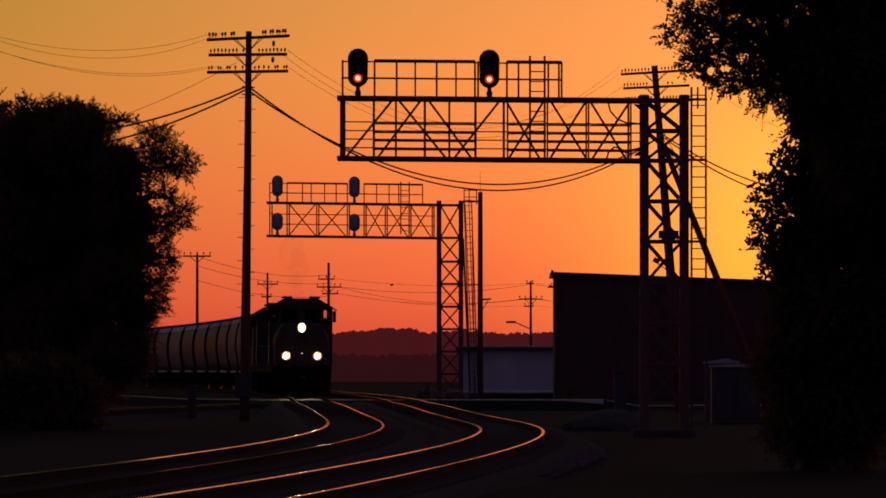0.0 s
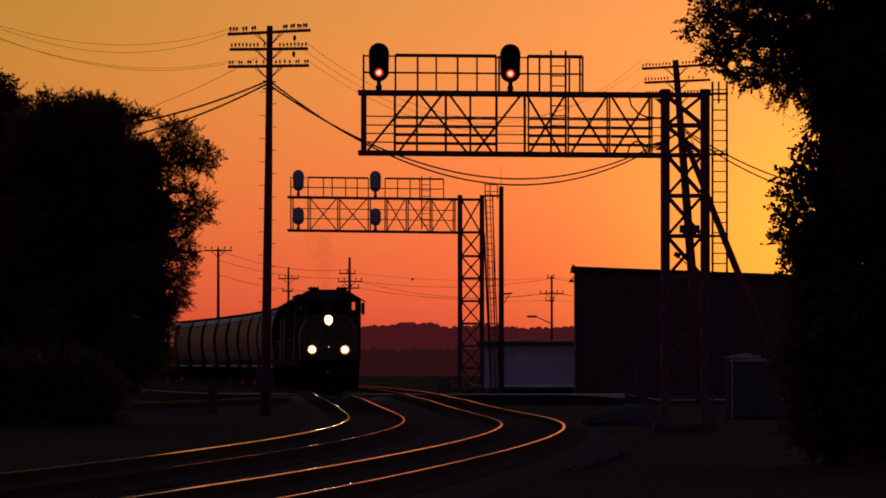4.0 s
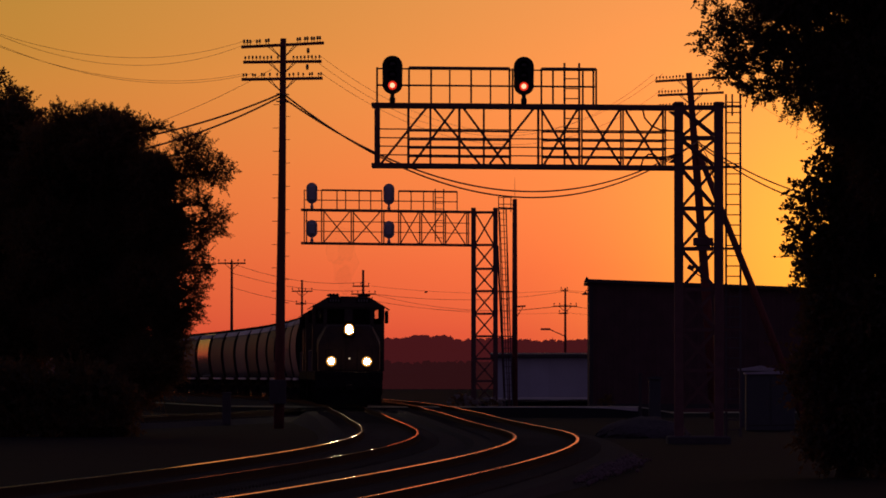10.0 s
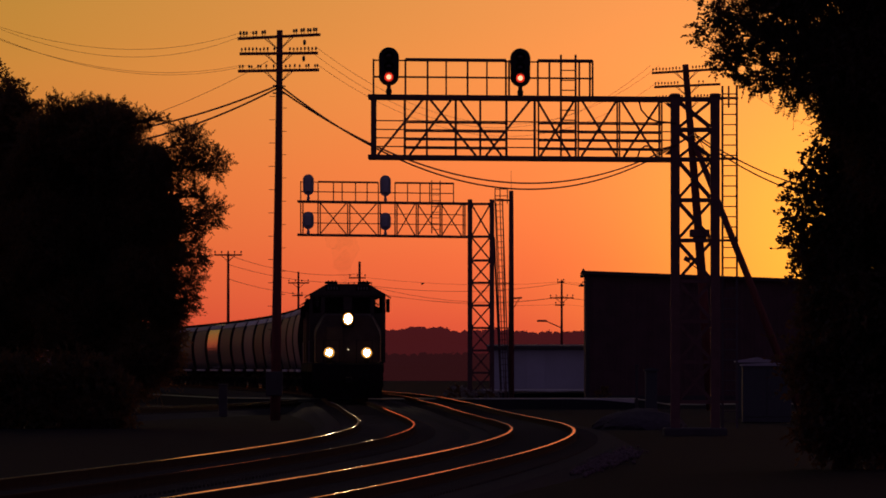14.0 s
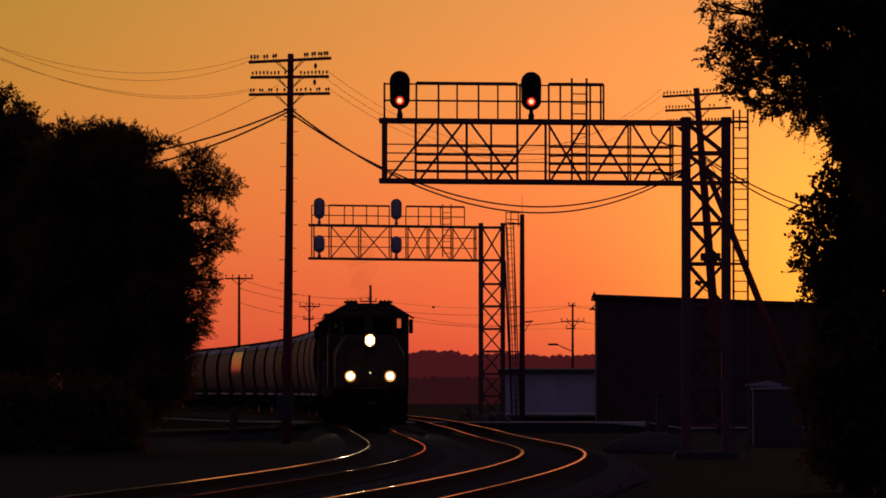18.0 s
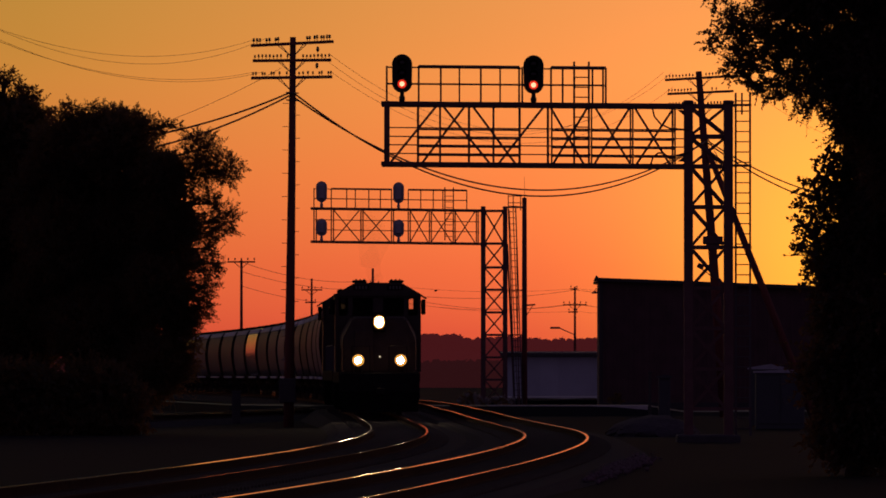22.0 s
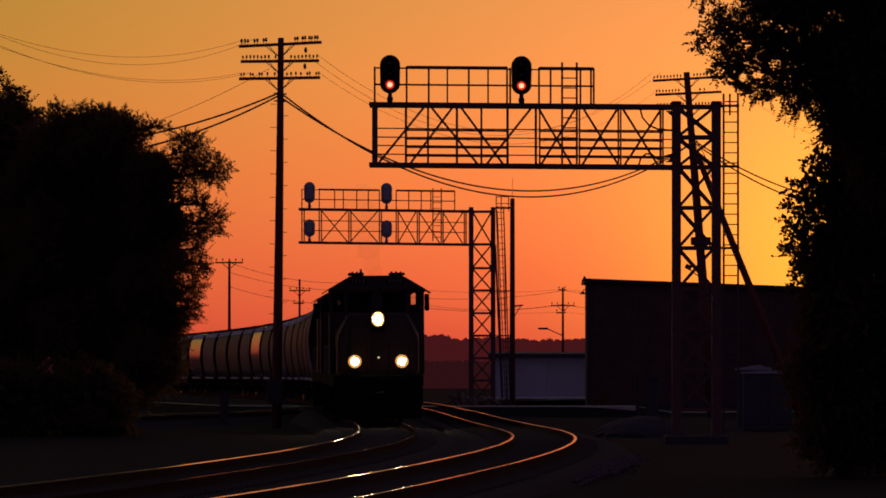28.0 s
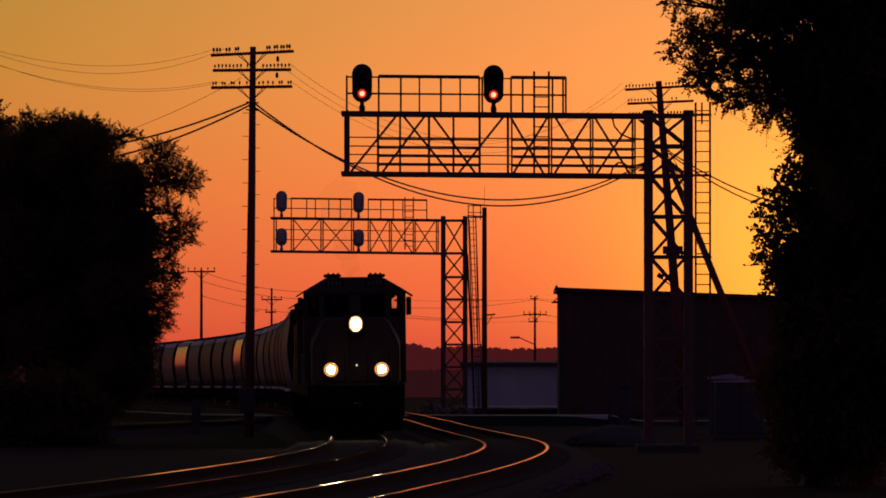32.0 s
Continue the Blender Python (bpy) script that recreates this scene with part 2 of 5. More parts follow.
def angle_iron(bm, p, q, w, t=0.012):
    """An L-shaped steel section from p to q."""
    m, n = frame_of(p, q)
    bmesh.ops.create_cube(bm, size=1.0, matrix=m @ Matrix.Translation((0, t / 2 - w / 2, 0)) @ Matrix.Diagonal((w, t, n, 1)))
    bmesh.ops.create_cube(bm, size=1.0, matrix=m @ Matrix.Translation((t / 2 - w / 2, t / 2, 0)) @ Matrix.Diagonal((t, w - t, n, 1)))
    return bm


def tube(bm, p, q, r0, r1=None, n=10):
    m, h = frame_of(p, q)
    bmesh.ops.create_cone(bm, cap_ends=True, segments=n, radius1=r0, radius2=r0 if r1 is None else r1, depth=h, matrix=m)
    return bm


def sweep(bm, pts, r, n=6):
    """A round bar along points; r is one radius or one for each point."""
    rings = []
    pts = [Vector(p) for p in pts]
    for i, p in enumerate(pts):
        d = (pts[min(i + 1, len(pts) - 1)] - pts[max(i - 1, 0)]).normalized()
        s = d.cross(Vector((0, 0, 1)))
        if s.length < 0.1:
            s = d.cross(Vector((0, 1, 0)))
        s.normalize()
        u = s.cross(d)
        rad = r[i] if isinstance(r, (list, tuple)) else r
        rings.append([bm.verts.new(p + (s * math.cos(a) + u * math.sin(a)) * rad)
                      for a in (2 * math.pi * k / n for k in range(n))])
    for a, b in zip(rings, rings[1:]):
        for k in range(n):
            bm.faces.new((a[k], a[(k + 1) % n], b[(k + 1) % n], b[k]))
    for ring in (rings[0], rings[-1]):
        bm.faces.new(ring)
    return bm


def lathe(bm, profile, n=16, m=None):
    """A turned body: profile of (radius, height) round z, moved by m."""
    m = m or Matrix()
    rings = [[bm.verts.new(m @ Vector((r * math.cos(2 * math.pi * k / n), r * math.sin(2 * math.pi * k / n), z)))
              for k in range(n)] for r, z in profile]
    for a, b in zip(rings, rings[1:]):
        for k in range(n):
            bm.faces.new((a[k], a[(k + 1) % n], b[(k + 1) % n], b[k]))
    bm.faces.new(rings[0])
    bm.faces.new(rings[-1])
    return bm


def extrude(bm, outline, y0, y1):
    """A prism: an outline of (x, z) from depth y0 to y1."""
    a = [bm.verts.new((x, y0, z)) for x, z in outline]
    b = [bm.verts.new((x, y1, z)) for x, z in outline]
    n = len(outline)
    for i in range(n):
        bm.faces.new((a[i], a[(i + 1) % n], b[(i + 1) % n], b[i]))
    bm.faces.new(a)
    bm.faces.new(b)
    return bm


def B():
    return bmesh.new()


# ---------- plan of the line ----------
BEND_Y = [-200, 0, 55, 75, 95, 115, 135, 155, 175, 195, 215, 235, 265, 340, 390, 442, 492, 560, 650, 1400]
BEND_D = [0.16, 0.11, 0.0877, 0.0783, 0.069, 0.0589, 0.056, 0.044, 0.0102, -0.0129, -0.0164, -0.0257, -0.0309, -0.031,
          -0.045, -0.057, -0.078, -0.10, -0.12, -0.12]
LINE_Y = np.arange(-200, 1401, 1.0)
LINE_D = np.convolve(np.pad(np.interp(LINE_Y, BEND_Y, BEND_D), 12, mode="edge"), np.ones(25) / 25, "valid")
LINE_X = np.concatenate([[0], np.cumsum((LINE_D[1:] + LINE_D[:-1]) / 2)])
LINE_X -= np.interp(224, LINE_Y, LINE_X) + 2.77
LINE_X -= 0.165 * np.exp(-((LINE_Y - 305) / 13) ** 2) + 0.05 * np.clip((LINE_Y - 300) / 30, 0, 1)  # a dip in the curve at the road
LINE_D = np.gradient(LINE_X)
LINE_S = np.concatenate([[0], np.cumsum(np.sqrt(1 + ((LINE_D[1:] + LINE_D[:-1]) / 2) ** 2))])


def line_x(y):
    return float(np.interp(y, LINE_Y, LINE_X))


def line_d(y):
    return float(np.interp(y, LINE_Y, LINE_D))


def eased(ys, values):
    """Values along the line with their kinks rounded off."""
    return np.convolve(np.pad(np.interp(LINE_Y, ys, values), 15, mode="edge"), np.ones(31) / 31, "valid")


LINE_Z = eased([0, 55, 110, 140, 170, 195, 230, 262, 305, 360, 1400], [0.02, 0.02, 0.002, 0.018, 0.095, 0.100, 0.030, 0.060, 0.225, 0.255, 0.27])
LINE_CANT = eased([0, 55, 110, 160, 210, 260, 330, 1400], [-0.05, -0.05, -0.019, -0.007, 0.013, 0.004, -0.008, -0.008])


def line_z(y):
    """The gentle climb of the line away from the bend."""
    return float(np.interp(y, LINE_Y, LINE_Z))


def line_cant(y):
    """Cross fall of the track, radians, towards the inside of the bend."""
    return float(np.interp(y, LINE_Y, LINE_CANT))


def on_line(y, offset=0.0, up=0.0):
    d = line_d(y)
    n = math.hypot(1, d)
    c = line_cant(y)
    side = offset
    return Vector((line_x(y) + side / n, y - side * d / n, line_z(y) + (offset if abs(offset) < 1.6 else 0) * math.sin(c) + up))


GROUND_Z = -0.35
SPACING = 3.94


# ---------- ground, road, track ----------
def make_ground():
    bm = B()
    xs = [-4500, -1500, -500, -150] + list(range(-80, 81, 8)) + [150, 500, 1500, 4500]
    ys = [-3000, -600, -100] + list(range(0, 700, 10)) + [900, 1300, 2200, 4900]
    grid = []
    for y in ys:
        row = []
        for x in xs:
            z = GROUND_Z
            if abs(x) < 150 and -50 < y < 800:
                z += 0.05 * noise.noise(Vector((x * 0.13, y * 0.05, 0)))
            row.append(bm.verts.new((x, y, z)))
        grid.append(row)
    for a, b in zip(grid, grid[1:]):
        for i in range(len(xs) - 1):
            bm.faces.new((a[i], a[i + 1], b[i + 1], b[i]))
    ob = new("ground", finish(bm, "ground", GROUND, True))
    return tagged(ob, "dark flat earth with dry grass beside the railway", "ground", kind="structure")


make_ground()


def swept_strip(profile, y0, y1, step, offset):
    """A profile of (side, up) carried along the line."""
    bm = B()
    rings = []
    y = y0
    while y <= y1:
        base = on_line(y, offset)
        d = line_d(y)
        n = math.hypot(1, d)
        c = math.sin(line_cant(y))
        rings.append([bm.verts.new((base.x + s / n, base.y - s * d / n, line_z(y) + s * c + u)) for s, u in profile])
        y += step
    k = len(profile)
    for a, b in zip(rings, rings[1:]):
        for i in range(k):
            bm.faces.new((a[i], a[(i + 1) % k], b[(i + 1) % k], b[i]))
    bm.faces.new(rings[0])
    bm.faces.new(rings[-1])
    return bm


def rail_head(side, lean, band):
    """Head of a rail, crowned: a worn bright running band from band[0] to band[1], rust on either side of it."""
    a, b = band
    tops = [-0.036] + [a + (b - a) * i / 5 for i in range(6)] + [0.036]
    return [(q + side, -0.0005 - 2.2 * q * q + q * lean) for q in tops] + [(side + 0.036, -0.036), (side - 0.036, -0.036)]


def shine(bm):
    """Gives the running band of a rail head its own material."""
    for i, f in enumerate(bm.faces):
        f.material_index = 0 if 1 <= i % 10 <= 5 else 2 if i % 10 in (0, 6) else 1
    return bm


RAIL_BODY = [(-0.008, -0.036), (0.008, -0.036), (0.009, -0.140), (0.07, -0.155), (0.07, -0.165), (-0.07, -0.165), (-0.07, -0.155), (-0.009, -0.140)]


def bmesh_stone(k):
    """Corners and faces of one angular stone."""
    bm = B()
    bmesh.ops.create_icosphere(bm, subdivisions=1, radius=1.0)
    vs = [v.co * (1 + 0.35 * noise.noise(v.co * 1.3 + Vector((7.0 * k, 0, 0)))) for v in bm.verts]
    fs = [[v.index for v in f.verts] for f in bm.faces]
    bm.free()
    return vs, fs


def make_track(offset, name, label, bands):
    root = thing(name, label, "railway track", "double main line", kind="structure")
    for side, (band, lean, edge) in zip((-0.7535, 0.7535), bands):
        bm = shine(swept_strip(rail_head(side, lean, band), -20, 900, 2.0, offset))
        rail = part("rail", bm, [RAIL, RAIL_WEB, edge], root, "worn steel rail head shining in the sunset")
        part("rail_web", swept_strip([(s + side, u) for s, u in RAIL_BODY], -20, 900, 6.0, offset), RAIL_WEB, rail, "rusty rail web and foot")
    bed = swept_strip([(-1.75, -0.20), (1.75, -0.20), (2.5, -0.60), (-2.5, -0.60)], -20, 900, 6.0, offset)
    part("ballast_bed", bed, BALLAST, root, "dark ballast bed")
    if offset > 1:
        # added pale stones stand in for the lit strip of the shoulder
        stones = [bmesh_stone(k) for k in range(4)]
        verts, faces = [], []
        for k in range(620):
            y = 146 + random.gauss(0, 7)
            q = on_line(y, offset + 2.0 + random.gauss(0, 0.20), -0.29 + random.uniform(0, 0.06) * max(0.0, 1 - abs(y - 146) / 16))
            size, turn, n = random.uniform(0.025, 0.055), Euler([random.uniform(0, 6.28) for _ in range(3)]).to_matrix(), len(verts)
            vs, fs = stones[k % 4]
            verts += [tuple(q + turn @ v * size) for v in vs]
            faces += [[n + i for i in f] for f in fs]
        me = bpy.data.meshes.new("shoulder_stones")
        me.from_pydata(verts, [], faces)
        me.materials.append(LIT_STONE)
        o = new("shoulder_stones", me)
        o.parent = root
        o["label"], o["kind"] = "loose stones on the ballast shoulder coloured pale as if lit", "stuff"
    bm = B()
    y = 20.0
    while y < 640:
        m = Matrix.Translation(on_line(y, offset, -0.225)) @ Euler((0, -line_cant(y), math.atan2(-line_d(y), 1))).to_matrix().to_4x4()
        m = m @ Matrix.Rotation(random.uniform(-0.02, 0.02), 4, "Z") @ Matrix.Diagonal((2.6, 0.23, 0.13, 1))
        bmesh.ops.create_cube(bm, size=1, matrix=m)
        y += 0.62 if y < 260 else 1.24
    sl = part("sleepers", bm, TIE, root, "creosoted timber sleepers")
    sl["kind"] = "stuff"


def make_road():
    bm = B()
    rings = []
    for x, y in ((-34, 520), (-24, 452), (-16.5, 394), (-12.5, 358), (-8, 348), (6, 350), (7.6, 350.6), (9.2, 351.5), (12, 354), (40, 366), (90, 388)):
        w = 1.3 if x < -10 else 4.5
        z = 0.12 if x < 8 else -0.16  # the road drops from the crossing
        rings.append([bm.verts.new((x, y - w, z)), bm.verts.new((x, y, z + 0.05)), bm.verts.new((x, y + w, z)),
                      bm.verts.new((x, y + w + 2.5, GROUND_Z - 0.1)), bm.verts.new((x, y - w - 2.5, GROUND_Z - 0.1))])
    for a, b in zip(rings, rings[1:]):
        for i in range(5):
            bm.faces.new((a[i], a[(i + 1) % 5], b[(i + 1) % 5], b[i]))
    bm.faces.new(rings[0])
    bm.faces.new(rings[-1])
    bm.faces.ensure_lookup_table()
    for f in bm.faces:
        f.material_index = 0 if min(v.co.z for v in f.verts) > -0.3 else 1
    tagged(new("road", finish(bm, "road", [ASPHALT, GROUND])), "smooth asphalt road crossing the tracks on a low bank", "road", kind="structure")


def make_kerb():
    bm = B()
    for i in range(4):
        box(bm, (0.97 + 1.88 * i, 345.38, 0.0), (1.86, 0.16, 0.30), bevel=0.02)
    tagged(new("kerb", finish(bm, "kerb", PALE_CONCRETE)), "pale concrete kerb along the edge of the road", "kerb", kind="structure")


def strip_along(profile, pts, step=3.0):
    """A profile of (side, up) carried along a free line of (x, y, z) points."""
    ys = [p[1] for p in pts]
    xs = [p[0] for p in pts]
    zs = [p[2] for p in pts]
    along = np.concatenate([[0], np.cumsum(np.hypot(np.diff(xs), np.diff(ys)))])
    n = int(along[-1] / step)
    u = np.linspace(0, along[-1], n)
    soft = np.ones(7) / 7
    X, Y, Z = (np.convolve(np.pad(np.interp(u, along, q), 3, mode="reflect", reflect_type="odd"), soft, "valid") for q in (xs, ys, zs))
    bm = B()
    rings = []
    for i in range(n):
        j, k = max(i - 1, 0), min(i + 1, n - 1)
        t = Vector((X[k] - X[j], Y[k] - Y[j], 0)).normalized()
        side = Vector((t.y, -t.x, 0))
        rings.append([bm.verts.new(Vector((X[i], Y[i], Z[i] + h)) + side * w) for w, h in profile])
    m = len(profile)
    for p, q in zip(rings, rings[1:]):
        for i in range(m):
            bm.faces.new((p[i], p[(i + 1) % m], q[(i + 1) % m], q[i]))
    bm.faces.new(rings[0])
    bm.faces.new(rings[-1])
    return bm


def make_siding():
    """The side track that leaves the main line and runs off behind the trees."""
    pts = [(-40, 238, 0.04), (-24, 246, 0.04), (-18.5, 253, 0.04), (-15.2, 262, 0.04), (-12.9, 279, 0.05), (-9.9, 309, 0.06), (-8.2, 329, 0.08),
           (-7.35, 346, 0.12), (-7.2, 362, 0.16)]
    root = thing("side_track", "curving side track with dull rails joining the main line", "railway track", kind="structure")
    for side in (-0.7535, 0.7535):
        bm = shine(strip_along(rail_head(side, 0.0, (-0.02, 0.02)), pts))
        rail = part("rail", bm, [RAIL_DULL, RAIL_WEB, RAIL_WEB], root, "dull steel rail head of the side track")
        part("rail_web", strip_along([(w + side, h) for w, h in RAIL_BODY], pts), RAIL_WEB, rail)
    part("ballast_bed", strip_along([(-1.6, -0.21), (1.6, -0.21), (2.3, -0.55), (-2.3, -0.55)], pts), BALLAST, root, "dark ballast bed")
    bm = B()
    for p, q in zip(pts, pts[1:]):
        d = Vector(q) - Vector(p)
        k = int(d.length / 0.9)
        for i in range(k):
            c = Vector(p).lerp(Vector(q), i / k)
            bmesh.ops.create_cube(bm, size=1, matrix=Matrix.Translation(c + Vector((0, 0, -0.235))) @ Matrix.Rotation(math.atan2(-d.x, d.y), 4, "Z") @ Matrix.Diagonal((2.5, 0.22, 0.12, 1)))
    part("sleepers", bm, TIE, root, "creosoted timber sleepers")["kind"] = "stuff"


# ---------- signal bridges ----------
def signal_head(at, h, lit, back):
    """A colour-light signal: an oval backboard, a housing with three lenses and hoods, a neck below."""
    s = thing("railway_signal", "black oval three-lens railway signal showing red on a gantry" if lit else
              "grey oval railway signal seen from behind on a gantry", "railway signal", "gantry signals", at)
    w = 0.29
    out = []
    for i in range(24):
        a = 2 * math.pi * i / 24
        out.append((w * math.cos(a), (h / 2 - w) * (1 if math.sin(a) >= 0 else -1) + w * math.sin(a)))
    paint = SIGNAL_BLACK if lit else SIGNAL_GREY
    part("backboard", extrude(B(), out, -0.012, 0.012), paint, s, "oval backboard")
    side = -1 if lit else 1
    bm = B()
    box(bm, (0, -side * 0.16, 0), (0.30, 0.30, h - 0.36), bevel=0.04)
    part("housing", bm, paint, s)
    bm = B()
    lathe(bm, [(0.05, -h / 2 - 0.26), (0.085, -h / 2 - 0.22), (0.085, -h / 2 - 0.12), (0.06, -h / 2 - 0.08), (0.06, -h / 2 + 0.06)], 12)
    part("neck", bm, paint, s)
    for i, z in enumerate((0.30, 0.0, -0.30)):
        if h < 1 and i == 0:
            continue
        z *= h / 1.1
        bm = B()
        lathe(bm, [(0.12, 0), (0.125, 0.02), (0.10, 0.03)], 20, Matrix.Translation((0, side * 0.015, z)) @ Matrix.Rotation(radians(90 * -side), 4, "X"))
        lens = part("lens", bm, RED_LAMP if lit and i == 2 else DARK_LENS, s, "glowing red lens" if lit and i == 2 else "dark unlit lens", True)
        if lit and i == 2:
            bm = B()
            lathe(bm, [(0.072, 0), (0.05, 0.02)], 20, Matrix.Translation((0, side * 0.046, z)) @ Matrix.Rotation(radians(90 * -side), 4, "X"))
            part("bulb_glow", bm, RED_CORE, lens, "pale bright centre of the red lens", True)
        bm = B()
        pts = []
        for k in range(13):
            a = radians(-10 + 200 * k / 12)
            pts.append((0.135 * math.cos(a), 0.135 * math.sin(a)))
        ring = [(bm.verts.new((x, side * 0.01, z + q)), bm.verts.new((x, side * (0.20 + 0.08 * q / 0.135), z + q))) for x, q in pts]
        for a, b in zip(ring, ring[1:]):
            bm.faces.new((a[0], b[0], b[1], a[1]))
        bmesh.ops.solidify(bm, geom=bm.faces[:], thickness=0.006)
        part("hood", bm, paint, s)
    return s


def member(root, name, p, q, w, mat=STEEL, iron=True):
    bm = B()
    (angle_iron if iron else beam)(bm, p, q, w)
    return part(name, bm, mat, root)


def ladder(root, x0, x1, y, z0, z1, step, mat=GALV, lean=0.0):
    """A steel ladder as a part of a gantry, its rungs parts of it."""
    bm = B()
    for x in (x0, x1):
        beam(bm, (x, y, z0), (x + lean, y, z1), 0.06, 0.025)
    lad = part("ladder", bm, mat, root, "steel access ladder")
    z = z0 + 0.2
    while z < z1 - 0.05:
        o = lean * (z - z0) / (z1 - z0)
        bm = B()
        tube(bm, (x0 + o, y, z), (x1 + o, y, z), 0.019, n=6)
        part("rung", bm, mat, lad)
        z += step


def camber(root, x_max, z_min, x_mid, rise, drop=0.0):
    """Lifts the tip of a cantilever arm: all parts of it left of x_max and above z_min."""
    for o in root.children_recursive:
        if all(v.co.x <= x_max + 0.25 and v.co.z >= z_min for v in o.data.vertices):
            for v in o.data.vertices:
                v.co.z -= (v.co.x - x_mid) * rise + drop


def make_near_gantry():
    y0, y1 = 209.1, 210.3
    g = thing("signal_gantry", "weathered steel cantilever signal gantry on a lattice mast", "signal gantry", "signal gantries")
    # lattice mast
    cols = [(5.73, y0), (6.87, y0), (5.76, y1), (6.90, y1)]
    for x, y in cols:
        bm = B()
        box(bm, (x, y, (9.33 + GROUND_Z) / 2 + 0.1), (0.26, 0.20, 9.33 - GROUND_Z - 0.2), bevel=0.012)
        col = part("mast_column", bm, STEEL, g)
        bm = B()
        lathe(bm, [(0.15, 9.30), (0.165, 9.34), (0.12, 9.39)], 12, Matrix.Translation((x, y, 0)))
        part("column_cap", bm, STEEL, col)
    rungs = [9.24, 8.37, 7.52, 6.36, 5.21, 4.05, 2.90, 1.74, 0.60]
    for y in (y0, y1):
        for z in rungs:
            member(g, "mast_strut", (5.8, y, z), (6.8, y, z), 0.10)
        for a, b in zip(rungs, rungs[1:]):
            member(g, "mast_brace", (5.86, y - 0.03, a - 0.08), (6.74, y - 0.03, b + 0.08), 0.075)
            member(g, "mast_brace", (6.74, y + 0.03, a - 0.08), (5.86, y + 0.03, b + 0.08), 0.075)
    for x in (5.73, 6.87):
        for a, b in zip(rungs[::2], rungs[2::2]):
            member(g, "mast_brace", (x, y0, a), (x, y1, b), 0.07)
    # cantilever arm: four chords, uprights, diagonals, walkway rails
    for y in (y0, y1):
        for z, w in ((9.27, 0.125), (7.55, 0.125)):
            bm = B()
            box(bm, (1.33, y, z), (8.70, 0.11, w), bevel=0.012)
            part("chord", bm, STEEL, g)
    for x, w in ((-2.87, 0.13), (-1.34, 0.06), (0.18, 0.06), (1.73, 0.07), (2.90, 0.055), (4.08, 0.05), (5.28, 0.06)):
        member(g, "upright", (x, y0, 7.5), (x, y0, 9.3), w)
    for x, w in ((-2.84, 0.1), (-1.98, 0.07), (-0.52, 0.07), (0.93, 0.07), (1.85, 0.05), (2.99, 0.05), (4.17, 0.05), (5.38, 0.05)):
        member(g, "upright", (x, y1, 7.5), (x, y1, 9.3), w)
    lo, hi = 7.6, 9.22
    for y, a, b, up in ((y0, -2.74, -1.43, 1), (y1, -1.87, -0.66, 1), (y0, -1.27, 0.06, 0), (y1, -0.39, 0.82, 0), (y0, 0.34, 1.62, 1),
                        (y0, 1.79, 2.74, 0), (y1, 1.88, 2.86, 1), (y0, 3.06, 4.07, 1), (y1, 3.11, 4.12, 0), (y0, 4.19, 5.20, 0), (y1, 4.26, 5.32, 1)):
        member(g, "diagonal", (a, y, lo if up else hi), (b, y, hi if up else lo), 0.065)
    for z in (8.585, 8.335, 8.095, 7.85):
        bm = B()
        tube(bm, (-2.85, y0 + 0.1, z), (5.60, y0 + 0.1, z), 0.020, n=6)
        part("walkway_rail", bm, STEEL, g)
        for x0, x1 in ((-1.95, 0.92), (1.86, 2.95), (3.0, 4.15), (4.2, 5.40)):
            bm = B()
            tube(bm, (x0, y1 - 0.1, z - 0.012), (x1, y1 - 0.1, z - 0.012), 0.029, n=6)
            part("walkway_rail", bm, STEEL, g)
    bm = B()
    for i in range(60):
        box(bm, (-2.8 + i * 0.143, 209.7, 7.60), (0.03, 1.1, 0.03))
    part("grating", bm, STEEL, g, "open steel walkway grating")
    # railing on top
    for a, b, z, r in ((-2.85, -1.95, 10.30, 0.022), (-1.95, 0.92, 10.325, 0.05), (0.92, 1.82, 10.29, 0.02), (1.82, 3.38, 10.325, 0.05),
                       (-2.85, 3.38, 9.83, 0.027)):
        bm = B()
        tube(bm, (a, y0, z), (b, y0, z), r, n=8)
        part("top_rail", bm, STEEL, g)
    for x in (-2.86, -1.95, -1.32, -0.79, -0.18, 0.37, 0.91, 1.0, 1.82, 2.15, 3.0, 3.30, 3.38):
        bm = B()
        beam(bm, (x, y0, 9.3), (x, y0, 10.34), 0.055 if x not in (-0.79, 0.37) else 0.045)
        part("rail_post", bm, STEEL, g)
    ladder(g, 2.49, 2.91, y1 - 0.15, 7.62, 10.55, 0.285)
    ladder(g, 7.09, 7.50, 209.5, GROUND_Z + 0.195, 9.62, 0.292)
    bm = B()
    beam(bm, (7.27, 209.55, 9.0), (7.27, 209.55, 9.62), 0.05)
    part("ladder_stay", bm, GALV, g)
    for z in (9.27, 7.54, 5.21, 2.9, 0.6):
        bm = B()
        beam(bm, (6.95, 209.5, z), (7.54, 209.5, z), 0.07)
        part("ladder_bracket", bm, STEEL, g)
    # gussets at the mast and cable conduits
    for z, s in ((9.15, -1), (7.68, 1)):
        bm = B()
        extrude(bm, [(5.61, z), (5.42, z), (5.61, z + 0.16 * s)], y0 - 0.02, y0 + 0.02)
        part("gusset", bm, STEEL, g)
    for pts in ([(4.70, 9.2), (4.76, 8.95), (4.95, 8.73), (5.2, 8.62), (5.75, 8.58)],
                [(4.66, 7.6), (4.72, 7.80), (4.87, 7.92), (5.04, 7.90), (5.2, 7.75), (5.4, 7.85), (5.75, 7.95)]):
        bm = B()
